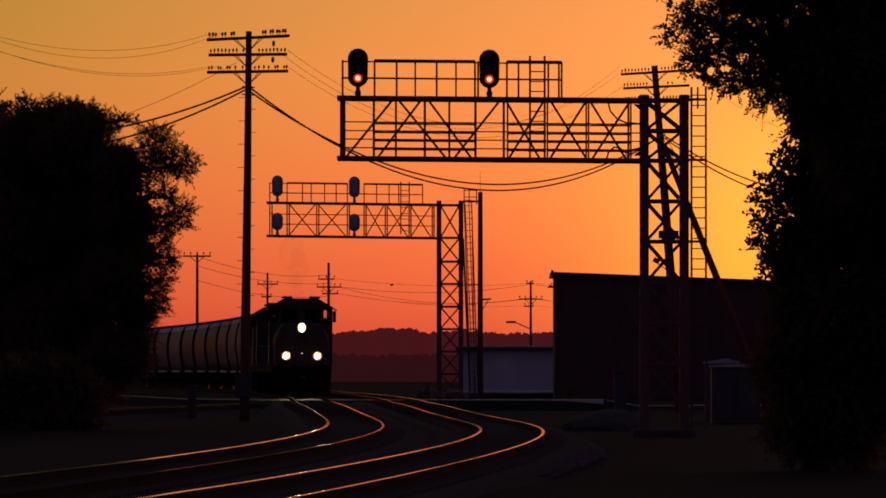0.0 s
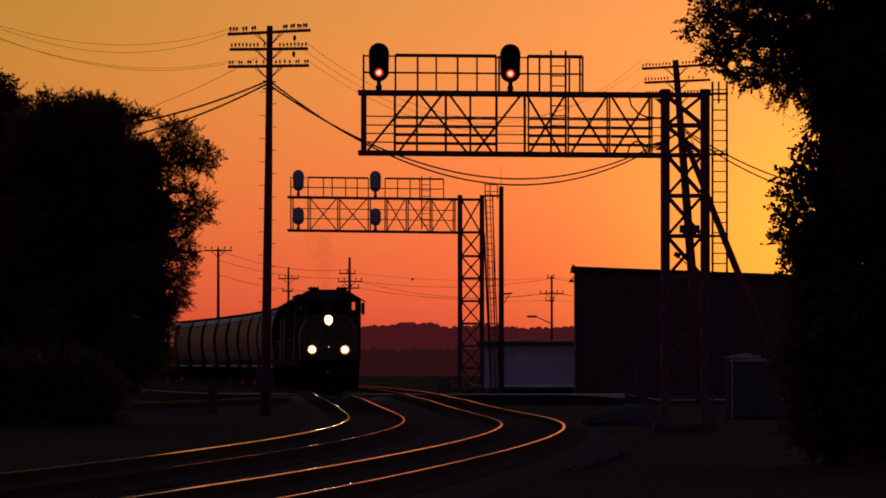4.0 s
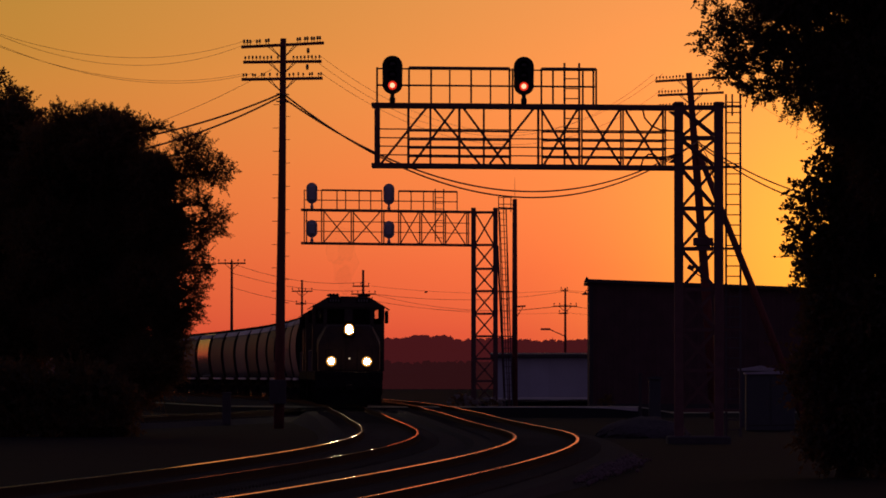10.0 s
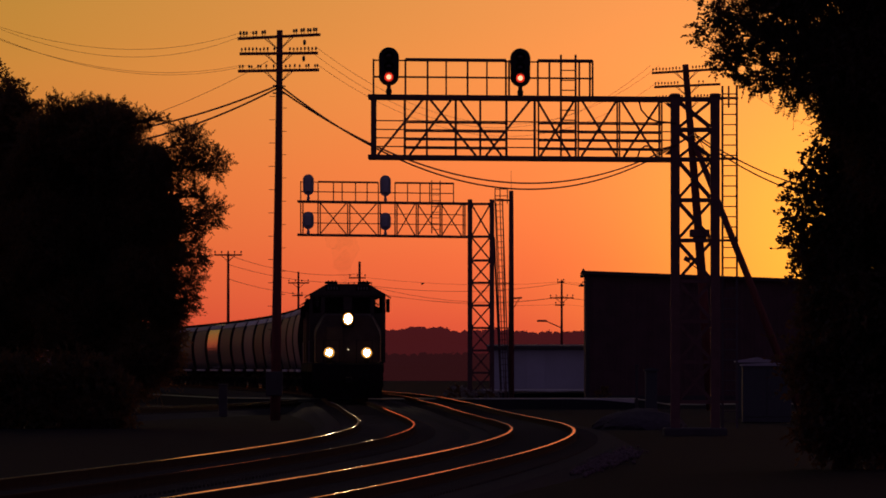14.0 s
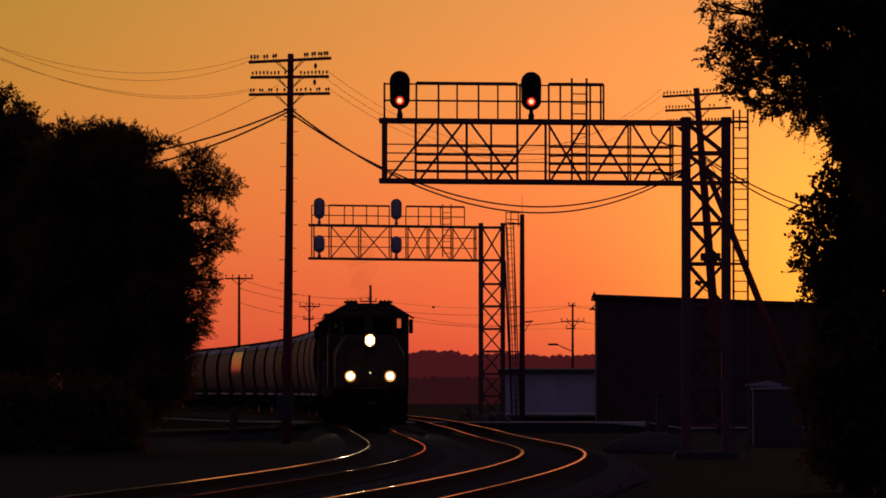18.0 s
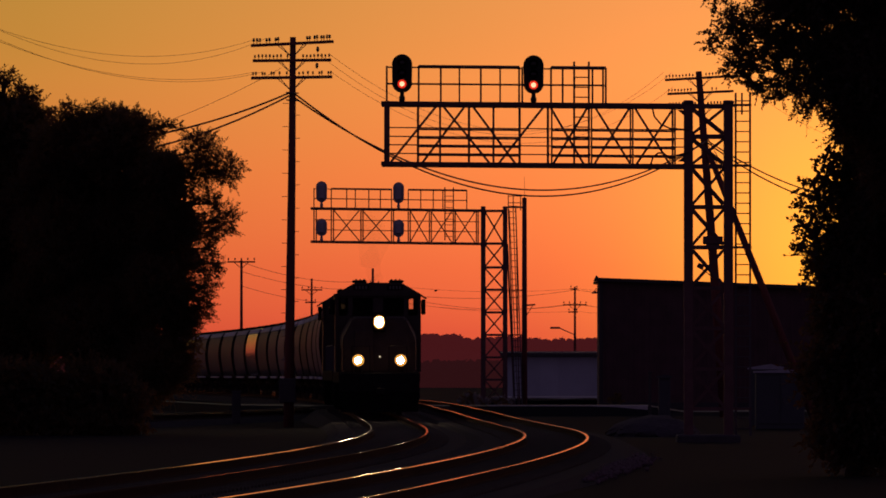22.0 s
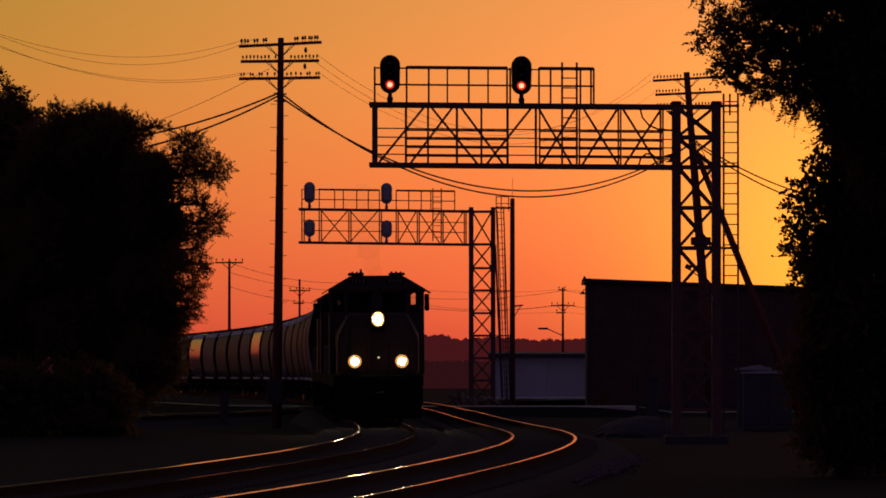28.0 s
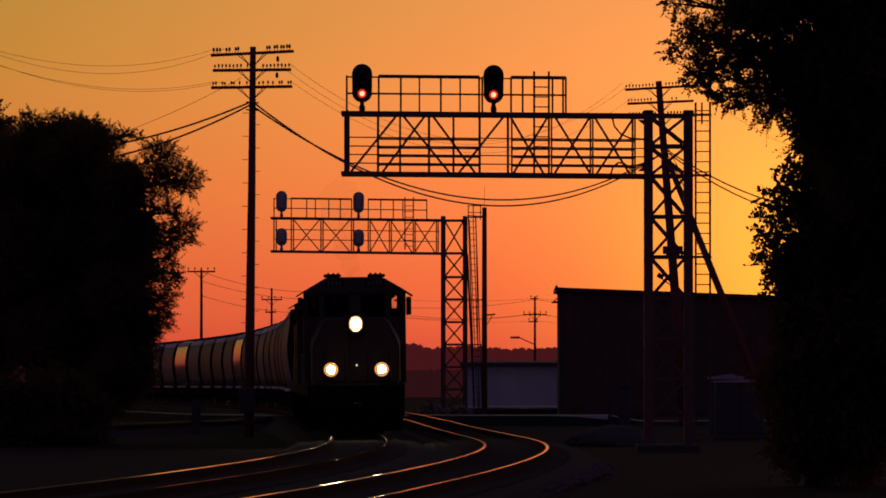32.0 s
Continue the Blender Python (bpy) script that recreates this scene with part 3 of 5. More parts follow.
        sweep(bm, [(x, y0 - 0.12, z) for x, z in pts], 0.028, 6)
        part("conduit", bm, CABLE, g, "bent black cable conduit")
    camber(g, 5.62, 7.3, 1.33, 0.0085)
    bm = B()
    box(bm, (6.3, 209.7, GROUND_Z - 0.03), (1.8, 2.0, 0.5), bevel=0.04)
    part("footing", bm, CONCRETE, g, "concrete footing block")
    for x in (-2.42, 1.32):
        signal_head(pose(x, 208.85, 10.115 - (x - 1.33) * 0.0085), 1.10, True, False)


def make_far_gantry():
    y0, y1 = 381.6, 382.8
    g = thing("signal_gantry", "distant steel cantilever signal gantry on a lattice mast", "signal gantry", "signal gantries")
    for x, y in ((-0.21, y0), (0.93, y0), (-0.20, y1), (0.94, y1)):
        bm = B()
        box(bm, (x, y, (10.25 + GROUND_Z) / 2 + 0.1), (0.24, 0.20, 10.25 - GROUND_Z), bevel=0.012)
        part("mast_column", bm, STEEL, g)
    rungs = [10.12, 8.42, 7.18, 6.02, 4.84, 3.67, 2.50, 1.34, 0.2]
    for y in (y0, y1):
        for z in rungs:
            member(g, "mast_strut", (-0.15, y, z), (0.87, y, z), 0.11)
        for a, b in zip(rungs, rungs[1:]):
            member(g, "mast_brace", (-0.1, y - 0.03, a - 0.06), (0.82, y - 0.03, b + 0.06), 0.07)
            member(g, "mast_brace", (0.82, y + 0.03, a - 0.06), (-0.1, y + 0.03, b + 0.06), 0.07)
    for y in (y0, y1):
        for z in (10.25, 8.52):
            bm = B()
            box(bm, (-4.72, y, z), (8.92, 0.11, 0.12), bevel=0.012)
            part("chord", bm, STEEL, g)
    for x in (-9.0, -8.1, -6.56, -4.97, -4.10, -3.0, -1.76, -0.56):
        for y in (y0, y1):
            member(g, "upright", (x + (0.09 if y == y1 else 0), y, 8.5), (x + (0.09 if y == y1 else 0), y, 10.3), 0.065)
    for a, b in ((-8.0, -6.62), (-6.5, -5.05), (-4.0, -3.06), (-2.92, -1.82), (-1.68, -0.62)):
        member(g, "diagonal", (a, y0, 8.56), (b, y0, 10.2), 0.06)
        member(g, "diagonal", (a, y1, 10.2), (b, y1, 8.56), 0.06)
    for z in (9.66, 9.14):
        bm = B()
        tube(bm, (-8.95, y0 + 0.1, z), (-0.4, y0 + 0.1, z), 0.026, n=6)
        part("walkway_rail", bm, STEEL, g)
    bm = B()
    for i in range(50):
        box(bm, (-9 + i * 0.175, 382.2, 8.56), (0.03, 1.1, 0.03))
    part("grating", bm, STEEL, g, "open steel walkway grating")
    for a, b, z, r in ((-9.0, -8.1, 11.26, 0.022), (-8.1, -4.97, 11.28, 0.05), (-4.1, -1.06, 11.28, 0.05), (-9.0, -1.06, 10.76, 0.027)):
        bm = B()
        tube(bm, (a, y0, z), (b, y0, z), r, n=8)
        part("top_rail", bm, STEEL, g)
    for x in (-9.0, -8.1, -7.3, -6.85, -6.15, -5.55, -4.97, -4.1, -3.45, -2.8, -2.3, -1.76, -1.06):
        bm = B()
        beam(bm, (x, y0, 10.28), (x, y0, 11.3), 0.055)
        part("rail_post", bm, STEEL, g)
    ladder(g, -2.20, -1.76, y1 - 0.15, 8.7, 11.45, 0.30)
    # leaning access ladder beside the mast, with its stays
    ladder(g, 1.46, 1.84, 382.4, GROUND_Z, 10.4, 0.32, lean=-0.36)
    for x0, x1, za, zb in ((1.15, 1.62, 10.2, GROUND_Z), (1.35, 1.72, 10.2, GROUND_Z), (1.05, 1.44, 8.4, GROUND_Z), (1.5, 1.66, 10.3, GROUND_Z)):
        bm = B()
        beam(bm, (x0, 382.5, za), (x1, 382.5, zb), 0.10 if za == 8.4 else 0.045)
        part("stay", bm, STEEL, g)
    for x in (1.10, 1.36, 1.74):
        bm = B()
        beam(bm, (x, 382.4, 10.15), (x, 382.4, 10.95), 0.05)
        part("rail_post", bm, STEEL, g)
    for z in (10.55, 10.9):
        bm = B()
        tube(bm, (1.08, 382.4, z), (1.80, 382.4, z), 0.024, n=6)
        part("top_rail", bm, STEEL, g)
    for z in (10.3, 6.0, 3.67):
        bm = B()
        beam(bm, (0.95, 382.4, z), (2.0, 382.4, z), 0.06)
        part("ladder_bracket", bm, STEEL, g)
    camber(g, -0.3, 8.3, -4.7, 0.013, 0.06)
    bm = B()
    box(bm, (0.36, 382.2, GROUND_Z + 0.15), (2.0, 2.2, 0.5), bevel=0.04)
    part("footing", bm, CONCRETE, g, "concrete footing block")
    for x in (-8.60, -4.60):
        signal_head(pose(x, 381.3, 11.05 - (x + 4.7) * 0.013), 1.10, False, True)
        signal_head(pose(x, 381.3, 9.20 - (x + 4.7) * 0.013), 0.92, False, True)


# ---------- line poles and wires ----------
def insulator_mesh():
    bm = B()
    lathe(bm, [(0.012, 0), (0.012, 0.09), (0.045, 0.09), (0.05, 0.13), (0.032, 0.15), (0.044, 0.17), (0.04, 0.20), (0.015, 0.215)], 8)
    return finish(bm, "insulator", GLASS_INS, True)


INSULATOR = insulator_mesh()


def crossarm(pole, c, half, tilt, pins, thick=0.11, braces=True, pair=0.0, big=1.0):
    """A crossarm as part of a pole, with its insulators and braces."""
    up = math.sin(tilt) * half
    bm = B()
    beam(bm, (c[0] - half, c[1] - 0.16, c[2] - up), (c[0] + half, c[1] - 0.16, c[2] + up), thick, 0.09)
    arm = part("crossarm", bm, ARM_WOOD, pole, "weathered timber crossarm")
    for f in pins:
        o = new("insulator", INSULATOR)
        o.parent = arm
        o.location = (c[0] + f * half, c[1] - 0.16, c[2] + f * up + thick / 2 - 0.005)
        o.scale = (0.85 * big, 0.85 * big, 0.82 * big * random.uniform(0.9, 1.1))
    if braces:
        for s in (-1, 1):
            for w in (0.30, 0.38):
                bm = B()
                beam(bm, (c[0] + s * half * w, c[1] - 0.22, c[2] + s * w * up), (c[0] + s * 0.06, c[1] - 0.2, c[2] - half * 0.30), 0.03, 0.01)
                part("brace", bm, GALV, arm)
    return arm


def make_left_pole():
    y = 271.0
    p = thing("telegraph_pole", "tall dark timber telegraph pole with three crossarms of insulators", "telegraph pole", "telegraph poles")
    bm = B()
    sweep(bm, [(-7.33, y, GROUND_Z - 0.05), (-7.27, y, 4), (-7.21, y, 9), (-7.17, y, 14.05)], [0.19, 0.17, 0.14, 0.11], 14)
    part("pole", bm, POLE_WOOD, p, smooth=True)
    even = [i / 10.6 for i in (-10, -9, -8, -7, -6, -5, -4, -3, -1.2, 3, 4, 5, 6, 7, 8, 9, 10)]
    crossarm(p, (-7.19, y, 13.80), 1.53, 0.05, [-0.93, -0.85, -0.78, -0.62, -0.55, -0.40, -0.34, 0.36, 0.42, 0.54, 0.60, 0.70, 0.76, 0.84, 0.90], big=1.2)
    crossarm(p, (-7.20, y, 13.18), 1.45, 0.01, even)
    crossarm(p, (-7.21, y, 12.55), 1.50, 0.015, [-0.95, -0.88, -0.72, -0.66, -0.50, -0.44, -0.30, -0.12, 0.18, 0.28, 0.40, 0.52, 0.68, 0.74, 0.90, 0.96])
    for i in range(26):
        z = 11.6 - i * 0.43
        s = 1 if i % 2 else -1
        x = -7.21 - 0.012 * (14 - z) * 0.6
        bm = B()
        tube(bm, (x + s * 0.1, y - 0.02, z), (x + s * 0.32, y - 0.02, z), 0.012, n=5)
        part("step_peg", bm, GALV, p, "iron climbing step")
    for x, z in ((-6.25, 13.5), (-6.28, 12.9)):
        bm = B()
        lathe(bm, [(0.02, 0.20), (0.05, 0.16), (0.06, 0.08), (0.04, 0.0), (0.01, -0.02)], 8, Matrix.Translation((x, y - 0.16, z)))
        part("hanging_insulator", bm, GLASS_INS, p, "insulator slung below the crossarm")
    bm = B()
    for z in (12.0, 11.72):
        beam(bm, (-7.42, y - 0.14, z), (-6.95, y - 0.14, z - 0.03), 0.05)
    part("cable_clamp", bm, GALV, p, "steel clamp of the messenger cable")
    # pale-grey case at the foot
    bm = B()
    box(bm, (-7.36, y - 0.35, 1.0), (0.62, 0.34, 0.9), bevel=0.03)
    part("equipment_case", bm, CONCRETE, p, "dark steel case on the foot of the pole")


def make_right_pole():
    y = 333.0
    p = thing("telegraph_pole", "leaning timber telegraph pole with a long diagonal prop", "telegraph pole", "telegraph poles")
    bm = B()
    sweep(bm, [(10.76, y, GROUND_Z - 0.05), (10.35, y, 5.5), (9.97, y, 10.5), (9.59, y, 15.35)], [0.22, 0.21, 0.18, 0.14], 14)
    part("pole", bm, POLE_WOOD, p, smooth=True)
    pins = [i / 10.4 for i in range(-10, 11) if abs(i) > 1]
    crossarm(p, (9.62, y, 15.04), 1.56, 0.06, pins)
    crossarm(p, (9.67, y, 14.38), 1.50, 0.045, [f for f in pins if f < -0.25] + [0.35, 0.48])
    crossarm(p, (9.72, y, 13.74), 1.50, 0.03, pins)
    bm = B()
    sweep(bm, [(9.98, y - 0.3, 11.8), (12.41, y - 0.3, 5.7), (14.8, y - 0.3, GROUND_Z - 0.05)], [0.13, 0.16, 0.19], 12)
    part("prop", bm, POLE_WOOD, p, "diagonal timber prop", True)
    bm = B()
    box(bm, (10.22, y - 0.25, 7.68), (0.90, 0.5, 0.36), bevel=0.03)
    box(bm, (10.22, y - 0.25, 7.46), (0.62, 0.4, 0.14), bevel=0.02)
    part("terminal_box", bm, STEEL, p, "dark terminal box on the pole")
    bm = B()
    box(bm, (9.66, y - 0.3, 6.5), (0.30, 0.26, 0.22), Matrix.Rotation(0.5, 4, "Y"), bevel=0.02)
    beam(bm, (9.7, y - 0.3, 6.4), (10.25, y - 0.1, 6.0), 0.05)
    part("floodlight", bm, STEEL, p, "small unlit floodlight on a bracket")
    bm = B()
    for a, b in (((9.85, 12.6), (10.9, 10.6)), ((9.85, 12.3), (10.8, 10.4))):
        sweep(bm, [(a[0], y - 0.3, a[1]), ((a[0] + b[0]) / 2 + 0.1, y - 0.3, (a[1] + b[1]) / 2 - 0.2), (b[0], y - 0.3, b[1])], 0.02, 5)
    part("down_lead", bm, CABLE, p)


def make_distant_pole(x, y, top, arms, label, lamp=None, r=0.15):
    p = thing("utility_pole", label, "utility pole", "distant poles")
    bm = B()
    sweep(bm, [(x, y, GROUND_Z - 0.05), (x, y, top)], [r * 1.3, r * 0.8], 10)
    part("pole", bm, POLE_WOOD, p, smooth=True)
    for left, right, z in arms:
        bm = B()
        beam(bm, (x + left, y - 0.15, z), (x + right, y - 0.15, z), 0.16, 0.12)
        arm = part("crossarm", bm, ARM_WOOD, p)
        n = max(2, int((right - left) / 0.55))
        for i in range(n):
            o = new("insulator", INSULATOR)
            o.parent = arm
            o.location, o.scale = (x + left + 0.1 + (right - left - 0.2) * i / (n - 1), y - 0.15, z + 0.07), (1.7, 1.7, 1.7)
        if right - left > 2:
            for s in (-1, 1):
                bm = B()
                beam(bm, (x + s * 0.8, y - 0.2, z), (x, y - 0.2, z - 0.7), 0.07, 0.03)
                part("brace", bm, GALV, arm)
    if lamp:
        (lx, lz), z = lamp, lamp[1] - 0.9
        bm = B()
        sweep(bm, [(x, y, z), (x + lx * 0.5, y, z + 0.55), (x + lx * 0.85, y, lz + 0.05)], 0.07, 6)
        part("lamp_arm", bm, GALV, p, "curved street lamp arm")
        bm = B()
        box(bm, (x + lx, y, lz), (1.3, 0.4, 0.26), bevel=0.09)
        part("lamp_head", bm, GALV, p, "unlit street lamp head")


def wire(pts, r, sag, name="overhead_wire", label="thin overhead wire between line poles", mat=None, group="overhead wires"):
    bm = B()
    a, b = Vector(pts[0]), Vector(pts[1])
    n = 40
    line = []
    for i in range(n + 1):
        f = i / n
        p = a.lerp(b, f)
        p.z -= 4 * sag * f * (1 - f)
        line.append(p)
    sweep(bm, line, r, 5)
    ob = new(name, finish(bm, name, mat or WIRE, True))
    return tagged(ob, label, "wire", group)


def make_wires():
    for sag, z in ((3.12, 11.95), (2.80, 11.80)):
        wire([(-7.1, 270.85, z), (9.95, 332.7, 12.2)], 0.034, sag, "messenger_cable", "heavy black cable slung between telegraph poles", CABLE)
    for sag, z in ((2.3, 12.2), (2.6, 12.1)):
        wire([(9.98, 332.7, z), (27, 376, z)], 0.034, sag, "messenger_cable", "heavy black cable slung between telegraph poles", CABLE)
    for sag, z in ((2.3, 12.0), (2.75, 11.9)):
        wire([(-7.25, 270.85, z), (-26, 250, z)], 0.036, sag, "messenger_cable", "heavy black cable slung between telegraph poles", CABLE)
    for x, z, sag in ((-8.6, 13.95, 1.25), (-8.2, 13.98, 1.56), (-8.6, 12.75, 1.12), (-8.3, 12.75, 1.22)):
        wire([(x, 270.84, z), (x - 8.6, 215, z - (0.95 if z > 13 else 0.0))], 0.0065, sag)
    wire([(-7.6, 270.84, 12.9), (-15, 262, 9.6)], 0.009, 0.35)
    for x, z, sag in ((-5.8, 13.4, 2.75), (-6.2, 13.4, 2.9), (-5.75, 12.75, 2.6)):
        wire([(x, 270.84, z), (x + 14.2, 332.84, z + 1.9)], 0.007, sag)
    wire([(10.9, 332.84, 15.3), (28, 378, 14.6)], 0.008, 2.6)
    # far wires along the road
    for z0, z1, sag, r in ((12.3, 12.55, 0.6, 0.016), (11.4, 12.4, 0.9, 0.024), (11.4, 10.7, 1.3, 0.022), (10.6, 10.6, 1.0, 0.018), (10.6, 9.7, 0.7, 0.014)):
        wire([(-12.6, 866.8, z0), (11.1, 928.8, z1)], r, sag)
        wire([(11.1, 928.8, z1), (40, 960, z1)], r, sag)
    for z, sag in ((13.4, 0.9), (12.4, 0.7), (10.9, 0.8)):
        wire([(-25.6, 764.8, min(z, 13.4)), (-13.2, 866.8, z - 0.6)], 0.024, sag)
    wire([(-26.4, 764.8, 13.45), (-60, 720, 13.4)], 0.022, 1.0)
    bm = B()
    lathe(bm, [(0.03, -0.2), (0.10, -0.12), (0.11, 0.05), (0.05, 0.2)], 8, pose(-6.2, 884.9, 11.79, 0, 80, 0))
    tagged(new("wire_marker", finish(bm, "wire_marker", CABLE, True)), "small dark lump clipped on a thin overhead wire", "marker")


# ---------- buildings and trackside cases ----------
def make_warehouse():
    h = thing("warehouse", "dark corrugated metal warehouse with a shallow sloping roof", "building")
    x0, x1, y0, y1 = 6.44, 28.04, 419.0, 437.0

    def top(x):
        return 7.04 - 0.038 * (x - x0)

    bm = B()
    extrude(bm, [(x0 + 0.1, GROUND_Z - 0.1), (x1, GROUND_Z - 0.1), (x1, top(x1) - 0.05), (x0 + 0.1, top(x0) - 0.05)], y0 + 0.12, y1)
    part("wall", bm, BARN, h)
    # ribbed sheets
    n = 18
    w = (x1 - x0) / n
    for i in range(n):
        a = x0 + i * w
        bm = B()
        mid = a + w / 2
        hi = top(mid) - 0.06
        box(bm, (mid, y0 + 0.08, (hi + GROUND_Z + 0.25) / 2), (w - 0.012, 0.06, hi - GROUND_Z - 0.25))
        sheet = part("panel", bm, BARN, h)
        for j in range(4):
            bm = B()
            box(bm, (a + (j + 0.5) * w / 4, y0 + 0.035, (hi + GROUND_Z + 0.25) / 2), (0.09, 0.05, hi - GROUND_Z - 0.25), bevel=0.012)
            part("rib", bm, BARN, sheet)
    bm = B()
    extrude(bm, [(x0 - 0.12, top(x0) - 0.06), (x1 + 0.2, top(x1) - 0.06), (x1 + 0.2, top(x1) + 0.10), (x0 - 0.12, top(x0) + 0.10)], y0 - 0.25, y1 + 0.3)
    roof = part("roof", bm, ROOF_DARK, h)
    bm = B()
    beam(bm, (x0 - 0.15, y0 - 0.3, top(x0) - 0.02), (x1, y0 - 0.3, top(x1) - 0.02), 0.14, 0.12)
    part("gutter", bm, ROOF_DARK, roof)
    bm = B()
    extrude(bm, [(x0 - 0.38, 6.96), (x0 - 0.05, 6.96), (x0 - 0.05, 7.10), (x0 - 0.22, 7.28)], y0 - 0.3, y0 + 0.4)
    part("gutter_end", bm, ROOF_DARK, roof, "peaked end of the gutter")
    bm = B()
    box(bm, (x0 + 0.05, y0 + 0.03, 3.3), (0.22, 0.2, 7.4))
    part("corner_trim", bm, ROOF_DARK, h)
    bm = B()
    sweep(bm, [(x0, y0 - 0.05, 6.45), (x0 - 0.25, y0 - 0.05, 6.5), (x0 - 0.3, y0 - 0.05, 6.35)], 0.03, 6)
    lathe(bm, [(0.05, 0.14), (0.09, 0.10), (0.2, 0.0), (0.18, -0.02)], 12, Matrix.Translation((x0 - 0.3, y0 - 0.05, 6.25)))
    part("wall_lamp", bm, STEEL, h, "unlit shaded wall lamp on the corner")
    bm = B()
    box(bm, (x0 + 10.8, y0 + 0.0, GROUND_Z + 0.12), (21.7, 0.4, 0.5))
    part("plinth", bm, CONCRETE, h, "concrete plinth")


def make_white_shed():
    s = thing("storage_shed", "low white panelled shed with a thin flat roof", "building")
    x0, y0 = 1.05, 481.0
    bm = B()
    box(bm, (x0 + 3.6, y0 + 3.1, 1.25), (7.1, 6.0, 3.2))
    part("wall", bm, WHITE_WALL, s)
    for i in range(6):
        bm = B()
        box(bm, (x0 + 0.6 + i * 1.2, y0 + 0.05, 1.45), (1.195, 0.10, 2.66), bevel=0.006)
        part("panel", bm, WHITE_WALL, s)
    bm = B()
    box(bm, (x0 + 4.35, y0 - 0.06, 0.06), (5.5, 0.10, 0.36), bevel=0.01)
    part("foundation", bm, PALE_CONCRETE, s, "pale concrete foundation strip")
    bm = B()
    box(bm, (x0 + 3.6, y0 + 3.0, 2.93), (7.6, 6.9, 0.16), bevel=0.02)
    roof = part("roof", bm, ROOF_DARK, s, "thin dark flat roof")
    # the shadow line under the eave is put in as a dark board
    bm = B()
    box(bm, (x0 + 3.6, y0 - 0.50, 2.92), (7.6, 0.10, 0.20), bevel=0.01)
    part("fascia", bm, ROOF_DARK, roof, "eave board coloured dark for the eave's shadow")
    bm = B()
    box(bm, (x0 + 3.6, y0 + 3.0, 3.09), (7.7, 7.1, 0.03), Matrix.Rotation(0.016, 4, "X"))
    part("roof_sheet", bm, GALV, roof, "pale sloping roof sheet")
    bm = B()
    box(bm, (x0 + 3.9, y0 - 26.0, -0.22), (9.6, 26.0, 0.62), bevel=0.05)
    bmesh.ops.subdivide_edges(bm, edges=bm.edges[:], cuts=5, use_grid_fill=True)
    for v in bm.verts:
        v.co.z += 0.05 * noise.noise(v.co * 0.7)
    tagged(new("verge", finish(bm, "verge", GROUND)), "dark weedy verge between the road and the apron", "verge", kind="structure")
    bm = B()
    box(bm, (x0 + 3.6, y0 - 6.6, -0.13), (8.6, 13.0, 0.66), bevel=0.03)
    tagged(new("concrete_apron", finish(bm, "concrete_apron", PALE_CONCRETE)), "pale smooth concrete apron in front of the white shed", "pavement", kind="structure")


def make_cabinet(x, y, w, d, top, label, lid=0.06):
    c = thing("equipment_cabinet", label, "cabinet", "trackside cabinets")
    h = top - GROUND_Z
    bm = B()
    box(bm, (x, y, GROUND_Z + h / 2), (w, d, h), bevel=0.02)
    part("body", bm, CABINET, c)
    n = 2 if w > 0.9 else 1
    for i in range(n):
        bm = B()
        box(bm, (x - w / 2 + (i + 0.5) * w / n, y - d / 2 - 0.012, GROUND_Z + h * 0.52), (w / n - 0.06, 0.03, h * 0.84), bevel=0.008)
        door = part("door", bm, CABINET, c)
        bm = B()
        box(bm, (x - w / 2 + (i + (0.85 if i == 0 else 0.15)) * w / n, y - d / 2 - 0.045, GROUND_Z + h * 0.5), (0.04, 0.04, 0.16), bevel=0.008)
        part("handle", bm, GALV, door)
    bm = B()
    extrude(bm, [(x - w / 2 - 0.06, top - 0.01), (x + w / 2 + 0.06, top - 0.01), (x + w / 2 + 0.06, top + 0.05), (x + w * 0.1, top + 0.05 + lid),
                 (x - w / 2 - 0.06, top + 0.05)], y - d / 2 - 0.08, y + d / 2 + 0.08)
    part("roof", bm, SIGNAL_GREY if w > 0.5 else CABINET, c, "overhanging metal roof")


def make_marker_post(x, y, w, top, label):
    p = thing("marker_post", label, "post")
    bm = B()
    box(bm, (x, y, (top + GROUND_Z) / 2), (w, w * 0.7, top - GROUND_Z), bevel=0.03)
    part("post", bm, CONCRETE, p)
    bm = B()
    box(bm, (x, y, top), (w + 0.05, w * 0.7 + 0.05, 0.07), bevel=0.02)
    part("cap", bm, CONCRETE, p)


def make_gravel():
    bm = B()
    bmesh.ops.create_icosphere(bm, subdivisions=4, radius=1.0, matrix=pose(5.15, 230, GROUND_Z) @ Matrix.Diagonal((1.45, 3.2, 0.62, 1)))
    for v in bm.verts:
        v.co += Vector((1, 1, 0.6)) * (0.22 * noise.noise(v.co * 1.1) + 0.10 * noise.noise(v.co * 3.7))
    tagged(new("gravel_heap", finish(bm, "gravel_heap", GRAVEL)), "low heap of pale gravel beside the track", "gravel", kind="stuff")


